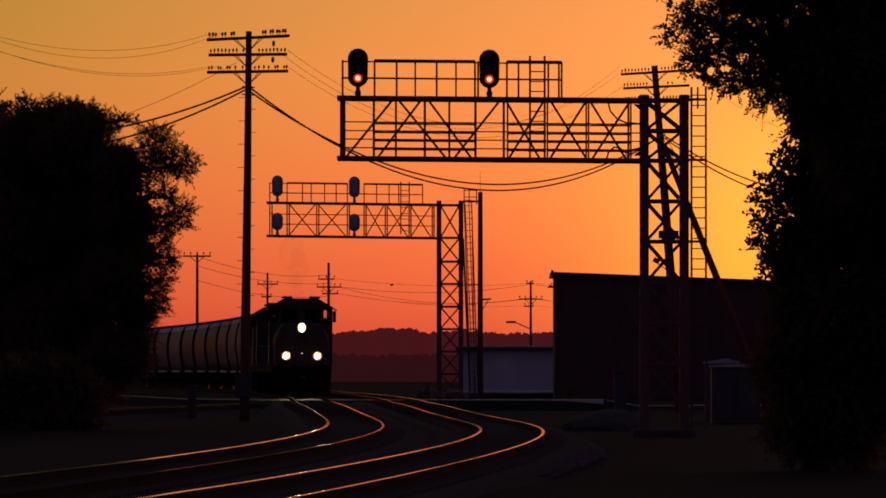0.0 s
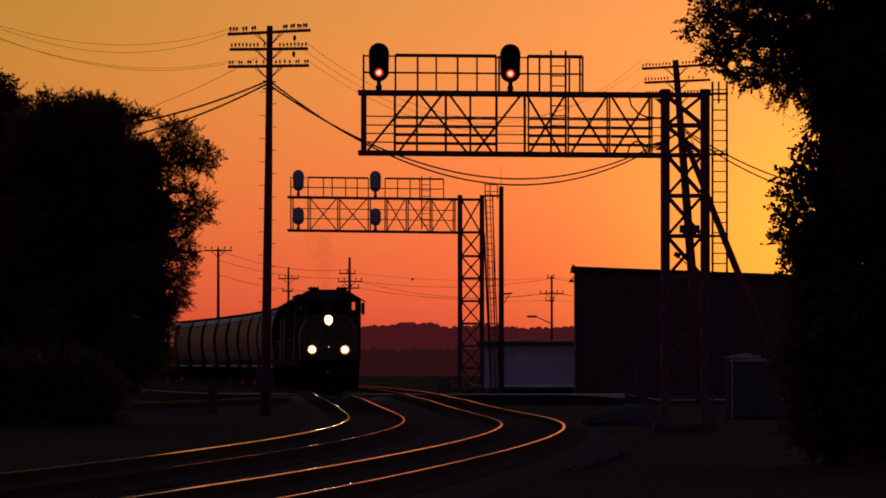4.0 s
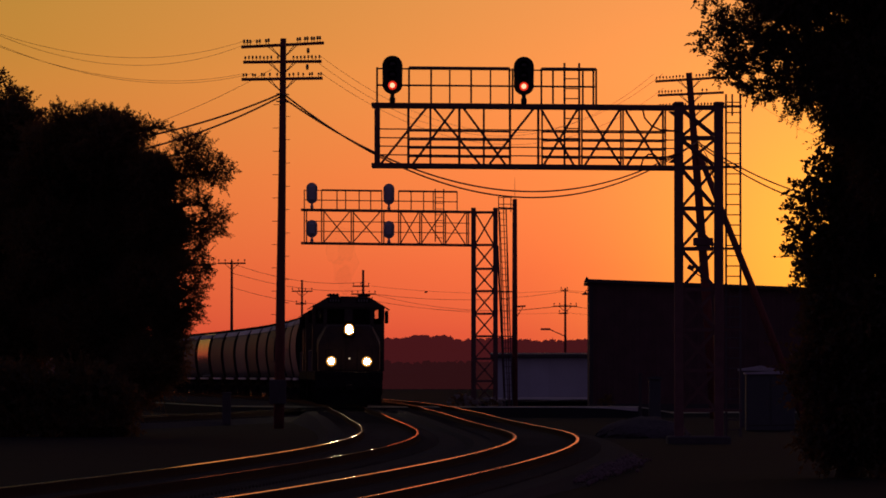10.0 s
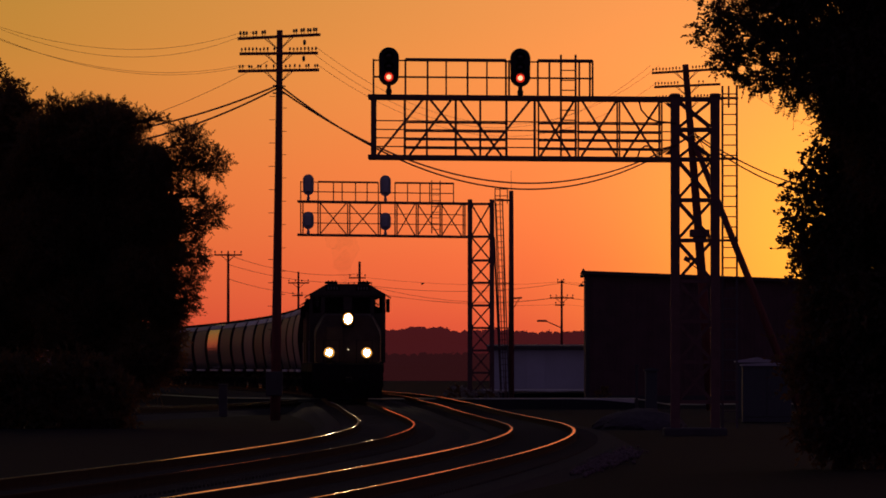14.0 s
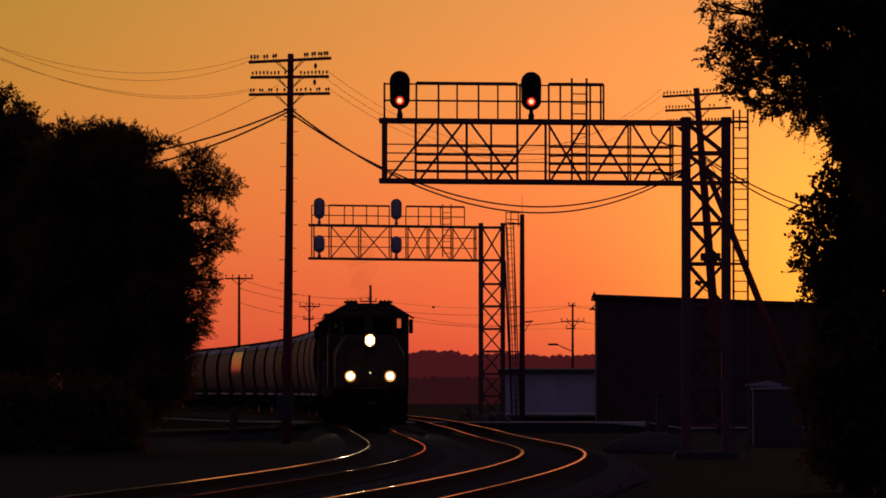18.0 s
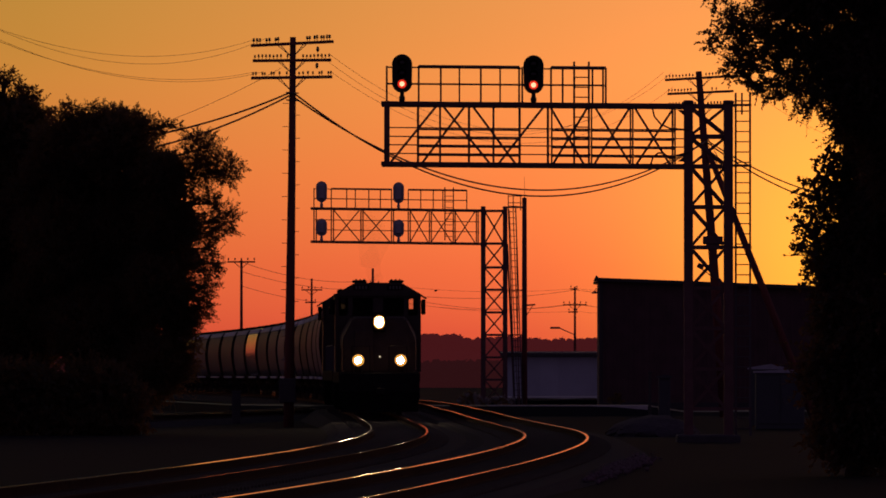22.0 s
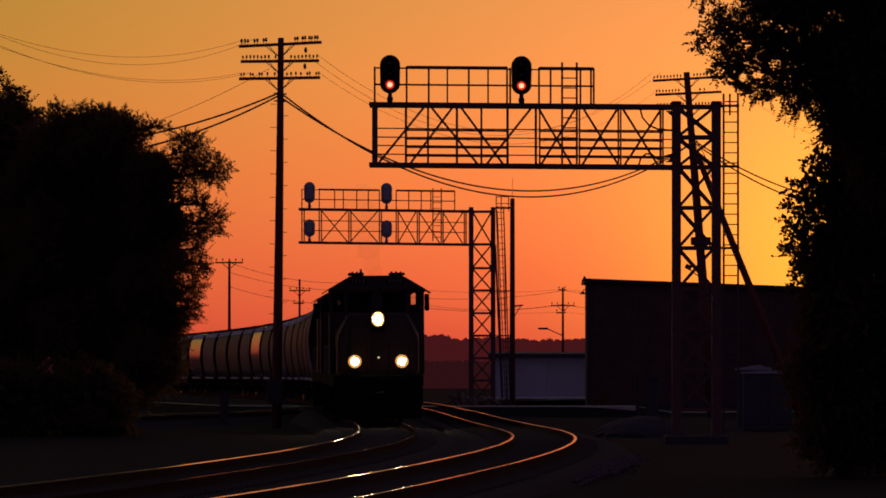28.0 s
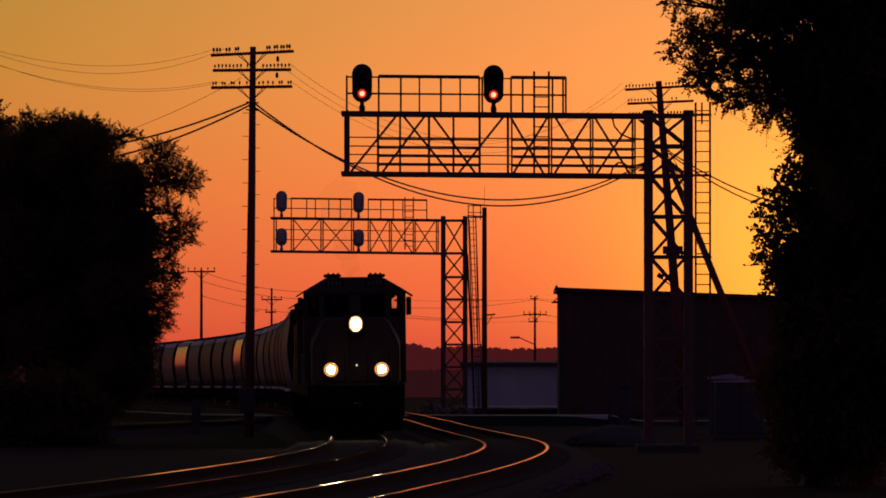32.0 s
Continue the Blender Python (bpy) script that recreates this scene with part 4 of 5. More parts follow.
def make_antenna_pole():
    p = thing("antenna_pole", "slim dark pole with a whip antenna beside the far gantry", "pole")
    bm = B()
    sweep(bm, [(1.98, 390, GROUND_Z - 0.05), (1.98, 390, 11.0)], [0.16, 0.12], 10)
    part("pole", bm, POLE_WOOD, p, smooth=True)
    bm = B()
    tube(bm, (1.98, 389.9, 10.9), (1.98, 389.9, 12.1), 0.014, 0.008, 5)
    part("antenna", bm, GALV, p, "thin whip antenna")
    bm = B()
    beam(bm, (1.9, 389.85, 5.27), (2.55, 389.85, 5.32), 0.09)
    beam(bm, (2.0, 389.85, 4.6), (2.4, 389.85, 5.25), 0.04)
    part("bracket", bm, STEEL, p)
    bm = B()
    beam(bm, (1.1, 389.9, 10.55), (2.0, 389.9, 10.5), 0.06)
    part("top_bracket", bm, STEEL, p)


# ---------- train ----------
def bogie(root, y, axles, wheelbase, r):
    bm = B()
    for s in (-1, 1):
        box(bm, (s * 1.0, y, 0.55), (0.16, wheelbase + 0.9, 0.26), bevel=0.03)
        for i in range(axles):
            yy = y - wheelbase / 2 + wheelbase * i / (axles - 1)
            box(bm, (s * 1.05, yy, 0.5), (0.2, 0.34, 0.34), bevel=0.03)
    box(bm, (0, y, 0.62), (2.0, 0.5, 0.24), bevel=0.03)
    b = part("bogie", bm, LOCO_DARK, root)
    for i in range(axles):
        yy = y - wheelbase / 2 + wheelbase * i / (axles - 1)
        for s in (-1, 1):
            bm = B()
            lathe(bm, [(r + 0.025, -0.07), (r + 0.025, -0.04), (r, -0.03), (r, 0.06), (r * 0.75, 0.07), (r * 0.7, 0.04), (0.12, 0.05)], 20,
                  Matrix.Translation((s * 0.78, yy, r)) @ Matrix.Rotation(radians(90 * s), 4, "Y"))
            part("wheel", bm, WHEEL, b)


def coupler(root, y, s):
    bm = B()
    box(bm, (0, y - s * 0.25, 0.86), (0.16, 0.6, 0.18), bevel=0.02)
    box(bm, (0.03, y, 0.86), (0.30, 0.22, 0.28), bevel=0.05)
    part("coupler", bm, LOCO_DARK, root)


def make_locomotive(lit):
    lo = thing("locomotive", "dark wide-nosed diesel freight locomotive with lit headlights" if lit else
               "dark diesel freight locomotive coupled behind another", "locomotive", "locomotives of the train")
    P = lambda name, bm, mat=LOCO, label="", smooth=False: part(name, bm, mat, lo, label, smooth)
    bm = B()
    box(bm, (0, 0, 1.36), (2.95, 20.9, 0.42), bevel=0.04)
    box(bm, (0, 0, 1.05), (1.4, 20.0, 0.5), bevel=0.04)
    P("underframe", bm, LOCO_DARK)
    bm = B()
    extrude(bm, [(-1.0, 0.35), (1.0, 0.35), (1.15, 0.6), (1.15, 1.1), (-1.15, 1.1), (-1.15, 0.6)], -3.6, 3.6)
    P("fuel_tank", bm, LOCO_DARK)
    for y in (-6.6, 6.6):
        bogie(lo, y, 3, 3.9, 0.53)
    for s in (-1, 1):
        coupler(lo, s * 11.0, s)
    # pilot plate with plough
    for s in (-1, 1):
        bm = B()
        box(bm, (0, s * 10.5, 1.05), (2.9, 0.12, 0.95), bevel=0.02)
        pl = P("pilot", bm, LOCO_DARK)
        bm = B()
        v = [bm.verts.new(c) for c in ((-1.4, s * 10.55, 0.12), (0, s * 10.95, 0.12), (1.4, s * 10.55, 0.12),
                                       (-1.4, s * 10.57, 0.85), (0, s * 10.66, 0.85), (1.4, s * 10.57, 0.85))]
        bm.faces.new((v[0], v[1], v[4], v[3]))
        bm.faces.new((v[1], v[2], v[5], v[4]))
        bmesh.ops.solidify(bm, geom=bm.faces[:], thickness=0.03)
        part("plough", bm, LOCO_DARK, pl, "black steel plough blade")
        for x in (-1.22, 1.22):
            bm = B()
            for k in range(4):
                box(bm, (x, s * (10.25 + 0.0 * k), 0.35 + 0.3 * k), (0.5, 0.42, 0.04))
            box(bm, (x - 0.26 * (1 if x > 0 else -1), s * 10.25, 0.85), (0.03, 0.42, 1.1))
            part("step", bm, LOCO_DARK, pl, "boarding steps")
    # nose, cab, hood, radiator
    bm = B()
    a = [bm.verts.new(c) for c in ((-1.32, -9.75, 1.57), (1.32, -9.75, 1.57), (1.32, -9.72, 2.75), (0.95, -9.62, 3.52), (-0.95, -9.62, 3.52), (-1.32, -9.72, 2.75))]
    b = [bm.verts.new(c) for c in ((-1.40, -7.6, 1.57), (1.40, -7.6, 1.57), (1.40, -7.6, 2.95), (1.02, -7.6, 3.62), (-1.02, -7.6, 3.62), (-1.40, -7.6, 2.95))]
    bm.faces.new(a)
    bm.faces.new(b)
    for i in range(6):
        bm.faces.new((a[i], a[(i + 1) % 6], b[(i + 1) % 6], b[i]))
    bmesh.ops.bevel(bm, geom=bm.edges[:], offset=0.06, segments=2, affect="EDGES")
    nose = P("nose", bm)
    bm = B()
    box(bm, (-0.55, -9.77, 2.35), (0.72, 0.05, 1.5), bevel=0.03)
    part("nose_door", bm, LOCO, nose)
    # cab: shell with windscreen and rear window openings
    y0, y1 = -7.6, -5.2
    bm = B()
    for s in (-1, 1):
        box(bm, (s * 1.535, (y0 + y1) / 2, 2.6), (0.07, y1 - y0, 2.05))
        box(bm, (s * 1.535, y0 + 0.2, 4.0), (0.07, 0.4, 0.75))
        box(bm, (s * 1.535, y1 - 0.2, 4.0), (0.07, 0.4, 0.75))
    for y in (y0, y1):
        box(bm, (0, y, 2.6), (3.0, 0.07, 2.05))
        box(bm, (0, y, 4.36), (3.0, 0.07, 0.16))
        for s in (-1, 1):
            box(bm, (s * 1.48, y, 3.95), (0.06, 0.07, 0.7))
        if y == y0:
            box(bm, (0, y, 3.95), (0.36, 0.07, 0.7))
            for s in (-1, 1):
                box(bm, (s * 1.02, y, 3.95), (0.16, 0.07, 0.7))
        else:
            box(bm, (0, y, 3.95), (2.36, 0.07, 0.7))
            for s in (-1, 1):
                box(bm, (s * 1.42, y, 3.95), (0.17, 0.07, 0.7))
                box(bm, (s * 1.26, y, 3.75), (0.16, 0.07, 0.30))
    box(bm, (0, (y0 + y1) / 2, 1.7), (3.0, y1 - y0 - 0.1, 0.1))
    cab = P("cab", bm)
    for s in (-1, 1):
        for x, w in ((0.56, 0.76), (1.27, 0.34)):
            bm = B()
            box(bm, (s * x, y0, 3.95), (w, 0.012, 0.68))
            pn = part("windscreen", bm, PANE, cab, "tinted windscreen pane")
            pn.visible_shadow = False
        bm = B()
        box(bm, (s * 1.54, (y0 + y1) / 2, 3.98), (0.012, 1.6, 0.68))
        part("side_window", bm, PANE, cab).visible_shadow = False
        bm = B()
        extrude(bm, [(s * 1.55, 4.40), (s * 1.80, 4.25), (s * 1.80, 4.28), (s * 1.55, 4.44)], y0 + 0.4, y1 - 0.2)
        part("sunshade", bm, LOCO, cab, "awning over the cab window")
        bm = B()
        box(bm, (s * 1.67, y0 + 0.45, 3.95), (0.16, 0.10, 0.56), bevel=0.03)
        beam(bm, (s * 1.55, y0 + 0.45, 4.1), (s * 1.68, y0 + 0.45, 4.1), 0.03)
        part("mirror", bm, LOCO_DARK, cab, "tall side mirror")
    bm = B()
    box(bm, (0.9, -6.6, 2.5), (0.55, 0.5, 1.2), bevel=0.08)
    box(bm, (-0.9, -6.6, 2.5), (0.55, 0.5, 1.2), bevel=0.08)
    part("cab_seats", bm, LOCO_DARK, cab)
    bm = B()
    extrude(bm, [(-1.57, 4.36), (1.57, 4.36), (1.57, 4.42), (0.92, 4.80), (0.80, 4.84), (-0.80, 4.84), (-0.92, 4.80), (-1.57, 4.42)], y0 - 0.12, y1 + 0.05)
    part("cab_roof", bm, LOCO, cab)
    for s in (-1, 1):
        bm = B()
        box(bm, (s * 0.62, y0 - 0.05, 4.66), (0.62, 0.16, 0.22), bevel=0.02)
        nb = part("number_board", bm, LOCO_DARK, cab, "dark number board with pale bars")
        for k in range(4):
            bm = B()
            box(bm, (s * 0.62 - 0.18 + 0.12 * k, y0 - 0.135, 4.66), (0.07, 0.012, 0.13))
            part("number_bar", bm, NUMBER_PALE, nb)
        bm = B()
        box(bm, (s * 0.68, y0 + 0.6, 4.89), (0.55, 0.7, 0.10), bevel=0.04)
        for k in range(3):
            box(bm, (s * (0.5 + 0.15 * k), y0 + 0.5, 4.95), (0.07, 0.3, 0.06), bevel=0.02)
        part("roof_unit", bm, LOCO_DARK, cab)
    bm = B()
    box(bm, (0, 1.9, 3.0), (1.85, 14.0, 2.9), bevel=0.10)
    for k in range(9):
        for s in (-1, 1):
            box(bm, (s * 0.935, -4.4 + 1.4 * k, 2.9), (0.02, 1.2, 2.0), bevel=0.008)
    P("hood", bm)
    bm = B()
    w, top = (1.46, 4.58) if lit else (1.22, 4.50)
    extrude(bm, [(-0.98, 4.20), (0.98, 4.20), (w, 4.38), (w, top), (-w, top), (-w, 4.38)], 4.6, 9.6)
    P("radiator", bm, LOCO, "flared radiator housing")
    bm = B()
    lathe(bm, [(0.32, 4.4), (0.32, 4.72), (0.28, 4.74)], 14, Matrix.Translation((0, -1.5, 0)))
    box(bm, (0, 0.6, 4.55), (1.2, 2.2, 0.25), bevel=0.05)
    P("exhaust", bm, LOCO_DARK)
    for s in (-1, 1):
        bm = B()
        for k in range(9):
            y = -4.8 + 1.8 * k
            tube(bm, (s * 1.44, y, 1.57), (s * 1.44, y, 2.55), 0.018, n=6)
        tube(bm, (s * 1.44, -4.9, 2.55), (s * 1.44, 9.7, 2.55), 0.018, n=6)
        P("side_handrail", bm, GALV)
        bm = B()
        sweep(bm, [(s * 1.40, -10.4, 0.5), (s * 1.40, -10.4, 2.4), (s * 1.38, -10.2, 2.5), (s * 1.38, -9.7, 2.5)], 0.02, 6)
        sweep(bm, [(s * 0.35, -10.45, 1.57), (s * 0.35, -10.45, 2.5), (s * 1.0, -10.45, 2.5), (s * 1.0, -10.45, 1.57)], 0.018, 6)
        P("front_handrail", bm, LOCO_DARK)
    # lamps
    bm = B()
    box(bm, (0, -9.72, 3.38), (0.50, 0.22, 0.74), bevel=0.06)
    hs = P("headlight_housing", bm, LOCO_DARK)
    for dz in (-0.038, 0.038):  # two lamps, one above the other
        at = Matrix.Rotation(radians(90), 4, "X")
        # on the lit unit this ring glows in place of lamp glare
        bm = B()
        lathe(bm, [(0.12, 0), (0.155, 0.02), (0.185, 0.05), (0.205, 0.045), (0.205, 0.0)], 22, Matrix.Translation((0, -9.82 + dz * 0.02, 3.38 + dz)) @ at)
        part("lamp_ring", bm, LAMP_GLARE if lit else LOCO_DARK, hs, "orange glare ring glowing round the lamp" if lit else "", True)
        bm = B()
        lathe(bm, [(0.136, 0), (0.132, 0.012), (0.09, 0.026), (0.03, 0.03)], 22, Matrix.Translation((0, -9.86, 3.38 + dz)) @ at)
        part("headlight", bm, HEADLIGHT if lit else DARK_LENS, hs, "dazzling warm headlight" if lit else "", True)
    for s in (-1, 1):
        bm = B()
        box(bm, (s * 0.77, -10.34, 1.74), (0.22, 0.12, 0.4), bevel=0.02)
        lathe(bm, [(0.05, 0), (0.135, 0.05), (0.15, 0.24), (0.13, 0.235), (0.128, 0.16)], 16, Matrix.Translation((s * 0.77, -10.30, 1.99)) @ Matrix.Rotation(radians(90), 4, "X"))
        dh = P("ditch_light_housing", bm, LOCO_DARK)
        # glare of the lit ditch light, shaped as a glowing ring
        bm = B()
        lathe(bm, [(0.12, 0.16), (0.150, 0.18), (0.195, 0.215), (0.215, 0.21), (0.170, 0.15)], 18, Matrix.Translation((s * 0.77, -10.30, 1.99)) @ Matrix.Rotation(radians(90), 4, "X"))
        part("lamp_ring", bm, LAMP_GLARE if lit else LOCO_DARK, dh, "orange glare ring glowing round the lamp" if lit else "", True)
        bm = B()
        lathe(bm, [(0.125, 0), (0.12, 0.02), (0.05, 0.03)], 18, Matrix.Translation((s * 0.77, -10.48, 1.99)) @ Matrix.Rotation(radians(90), 4, "X"))
        part("ditch_light", bm, HEADLIGHT if lit else DARK_LENS, dh, "dazzling warm ditch light" if lit else "", True)
    bm = B()
    lathe(bm, [(0.03, 0), (0.025, 0.02)], 10, Matrix.Translation((0.02, -9.79, 2.12)) @ Matrix.Rotation(radians(90), 4, "X"))
    P("marker_light", bm, MARKER if lit else DARK_LENS, "tiny pale marker lamp" if lit else "", True)
    return lo


MARKER = material("lit_marker_lamp", (1, 0.9, 0.7), 0.3, 0, 9, 0.05, glow=(1.0, 0.8, 0.5), glow_power=0.9)
CAR_PITCH, LOCO_PITCH = 17.0, 22.3


def make_hopper(paint, label):
    c = thing("hopper_car", label, "freight car", "cars of the train")
    P = lambda name, bm, mat=paint, label="", smooth=False: part(name, bm, mat, c, label, smooth)
    half = [(0.55, 4.52), (1.0, 4.46), (1.26, 4.32), (1.42, 4.08), (1.53, 3.75), (1.60, 3.35), (1.63, 2.95), (1.62, 2.6), (1.57, 2.2), (1.49, 1.75), (1.38, 1.3)]
    out = half + [(-x, z) for x, z in reversed(half)]
    bm = B()
    extrude(bm, out, -6.75, 6.75)
    # end walls take the dark colour, standing in for shade between cars
    for f in bm.faces:
        if len(f.verts) > 4:
            f.smooth = False
            f.material_index = 1
            for e in f.edges:
                e.smooth = False
    P("body", bm, [paint, HOPPER_DARK], smooth=True)
    for s in (-1, 1):
        bm = B()
        box(bm, (s * 1.47, 0, 1.18), (0.10, 9.6, 0.13), bevel=0.015)
        P("side_sill", bm, HOPPER_LIT_EDGE, "side sill coloured pale for its glint")
        bm = B()
        for k in range(3):
            tube(bm, (s * 1.30, -7.2 - 0.25 * k, 4.56), (s * 1.30, -7.2 - 0.25 * k, 4.60), 0.01, n=4)
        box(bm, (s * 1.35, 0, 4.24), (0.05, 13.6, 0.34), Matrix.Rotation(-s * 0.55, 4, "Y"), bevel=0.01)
        P("roof_edge", bm, HOPPER_LIT_EDGE, "roof edge plate coloured pale for skylight")
        # ends: slope sheet, platform, posts, ladder
        bm = B()
        v = [bm.verts.new(q) for q in ((-1.3, s * 6.87, 3.0), (1.3, s * 6.87, 3.0), (1.2, s * 5.3, 1.2), (-1.2, s * 5.3, 1.2))]
        bm.faces.new(v)
        bmesh.ops.solidify(bm, geom=bm.faces[:], thickness=0.03)
        P("slope_sheet", bm, HOPPER_DARK)
        bm = B()
        box(bm, (0, s * 7.6, 1.22), (2.9, 1.0, 0.16), bevel=0.02)
        P("end_platform", bm, HOPPER_DARK)
        for x in (-1.38, 1.38):
            bm = B()
            beam(bm, (x, s * 7.95, 1.25), (x * 0.95, s * 7.95, 3.2), 0.08)
            P("end_post", bm, HOPPER_DARK)
        bm = B()
        for x in (0.85, 1.25):
            beam(bm, (x, s * 6.98, 1.3), (x, s * 6.98, 4.6), 0.04)
        for k in range(10):
            tube(bm, (0.85, s * 6.98, 1.5 + 0.33 * k), (1.25, s * 6.98, 1.5 + 0.33 * k), 0.012, n=5)
        P("ladder", bm, HOPPER_DARK)
        coupler(c, s * 8.4, s)
        bogie(c, s * 6.1, 2, 1.75, 0.46)
    bm = B()
    box(bm, (0, 0, 1.0), (0.5, 16.2, 0.36), bevel=0.03)
    P("centre_sill", bm, HOPPER_DARK)
    for y in (-3.2, 0, 3.2):
        bm = B()
        a = [bm.verts.new(q) for q in ((-1.4, y - 1.5, 1.35), (1.4, y - 1.5, 1.35), (1.4, y + 1.5, 1.35), (-1.4, y + 1.5, 1.35))]
        b = [bm.verts.new(q) for q in ((-0.5, y - 0.4, 0.42), (0.5, y - 0.4, 0.42), (0.5, y + 0.4, 0.42), (-0.5, y + 0.4, 0.42))]
        bm.faces.new(b)
        bm.faces.new(a)
        for i in range(4):
            bm.faces.new((a[i], a[(i + 1) % 4], b[(i + 1) % 4], b[i]))
        P("discharge_hopper", bm, HOPPER_DARK)
    bm = B()
    for x in (-0.62, 0.62):
        box(bm, (x, 0, 4.62), (0.45, 14.0, 0.03))
        for k in range(12):
            box(bm, (x, -6.0 + 1.09 * k, 4.56), (0.4, 0.05, 0.1))
    P("roof_walk", bm, HOPPER_DARK)
    for y in (-5.2, -1.75, 1.75, 5.2):
        bm = B()
        lathe(bm, [(0.36, 4.5), (0.36, 4.62), (0.30, 4.67), (0.1, 4.69)], 14, Matrix.Translation((0, y, 0)))
        P("hatch", bm, paint)
    bm = B()
    lathe(bm, [(0.25, 0), (0.28, 0.02), (0.25, 0.04), (0.05, 0.03)], 14, pose(-0.9, -7.95, 2.6, 90))
    P("brake_wheel", bm, HOPPER_DARK)
    return c


TRAIN, BACKWARDS = [], []  # (vehicle, metres behind the lead unit); units coupled nose to the rear


def make_smoke():
    """Faint puffs over the exhaust stack, carried along with the locomotive."""
    bm = B()
    for i, (x, z, r, tall) in enumerate(((0.0, 4.95, 0.26, 1.5), (-0.10, 5.6, 0.34, 1.8), (-0.05, 6.4, 0.50, 1.8), (-0.35, 7.2, 0.62, 1.4))):
        c = Vector((x, -1.5 + 0.5 * i, z))
        puff = bmesh.ops.create_icosphere(bm, subdivisions=3, radius=r, matrix=Matrix.Translation(c) @ Matrix.Diagonal((1, 1, tall, 1)))
        for v in puff["verts"]:
            v.co += (v.co - c) * (0.55 * noise.noise(v.co * 2.3 + Vector((i, 0, 0))) + 0.12 * noise.noise(v.co * 5.1))
    ob = new("exhaust_smoke", finish(bm, "exhaust_smoke", SMOKE, True))
    return tagged(ob, "faint brown exhaust haze above the leading locomotive", "smoke", kind="stuff")


def make_train():
    lead = make_locomotive(True)
    TRAIN.append((lead, 0.0))
    TRAIN.append((make_smoke(), 0.0))
    second = make_locomotive(False)
    TRAIN.append((second, 2 * LOCO_PITCH))
    BACKWARDS.append(copy_thing(second, Matrix()))
    TRAIN.append((BACKWARDS[0], LOCO_PITCH))
    first = 2 * LOCO_PITCH + (LOCO_PITCH + CAR_PITCH) / 2
    car = make_hopper(HOPPER, "dull grey round-sided covered hopper car")
    clean = make_hopper(HOPPER_GLOSSY, "clean glossy grey covered hopper car mirroring the sky")
    TRAIN.append((car, first))
    TRAIN.append((clean, first + 9 * CAR_PITCH))
    for i in range(1, 23):
        if i != 9:
            TRAIN.append((copy_thing(clean if i == 14 else car, Matrix()), first + i * CAR_PITCH))


def on_track_pose(s, half=6.6):
    """The pose of a vehicle whose middle is s metres along the line, by the rails under its two bogies."""
    a, b = (on_line(float(np.interp(s + k * half, LINE_S, LINE_Y))) for k in (-1, 1))
    p, d = (a + b) / 2, b - a
    return pose(p.x, p.y, p.z, 0, -math.degrees(line_cant(p.y)), -math.degrees(math.atan2(d.x, d.y)))


def motions():
    start = float(np.interp(362.2, LINE_Y, LINE_S)) + 9.8
    for ob, behind in TRAIN:
        way = pose(0, 0, 0, 0, 0, 180 if ob in BACKWARDS else 0)
        walk(ob, [(t, on_track_pose(start - 4.325 * t + behind) @ way) for t in range(0, 33, 2)])


# ---------- trees ----------
def unit(v):
    return v / np.linalg.norm(v, axis=-1, keepdims=True)


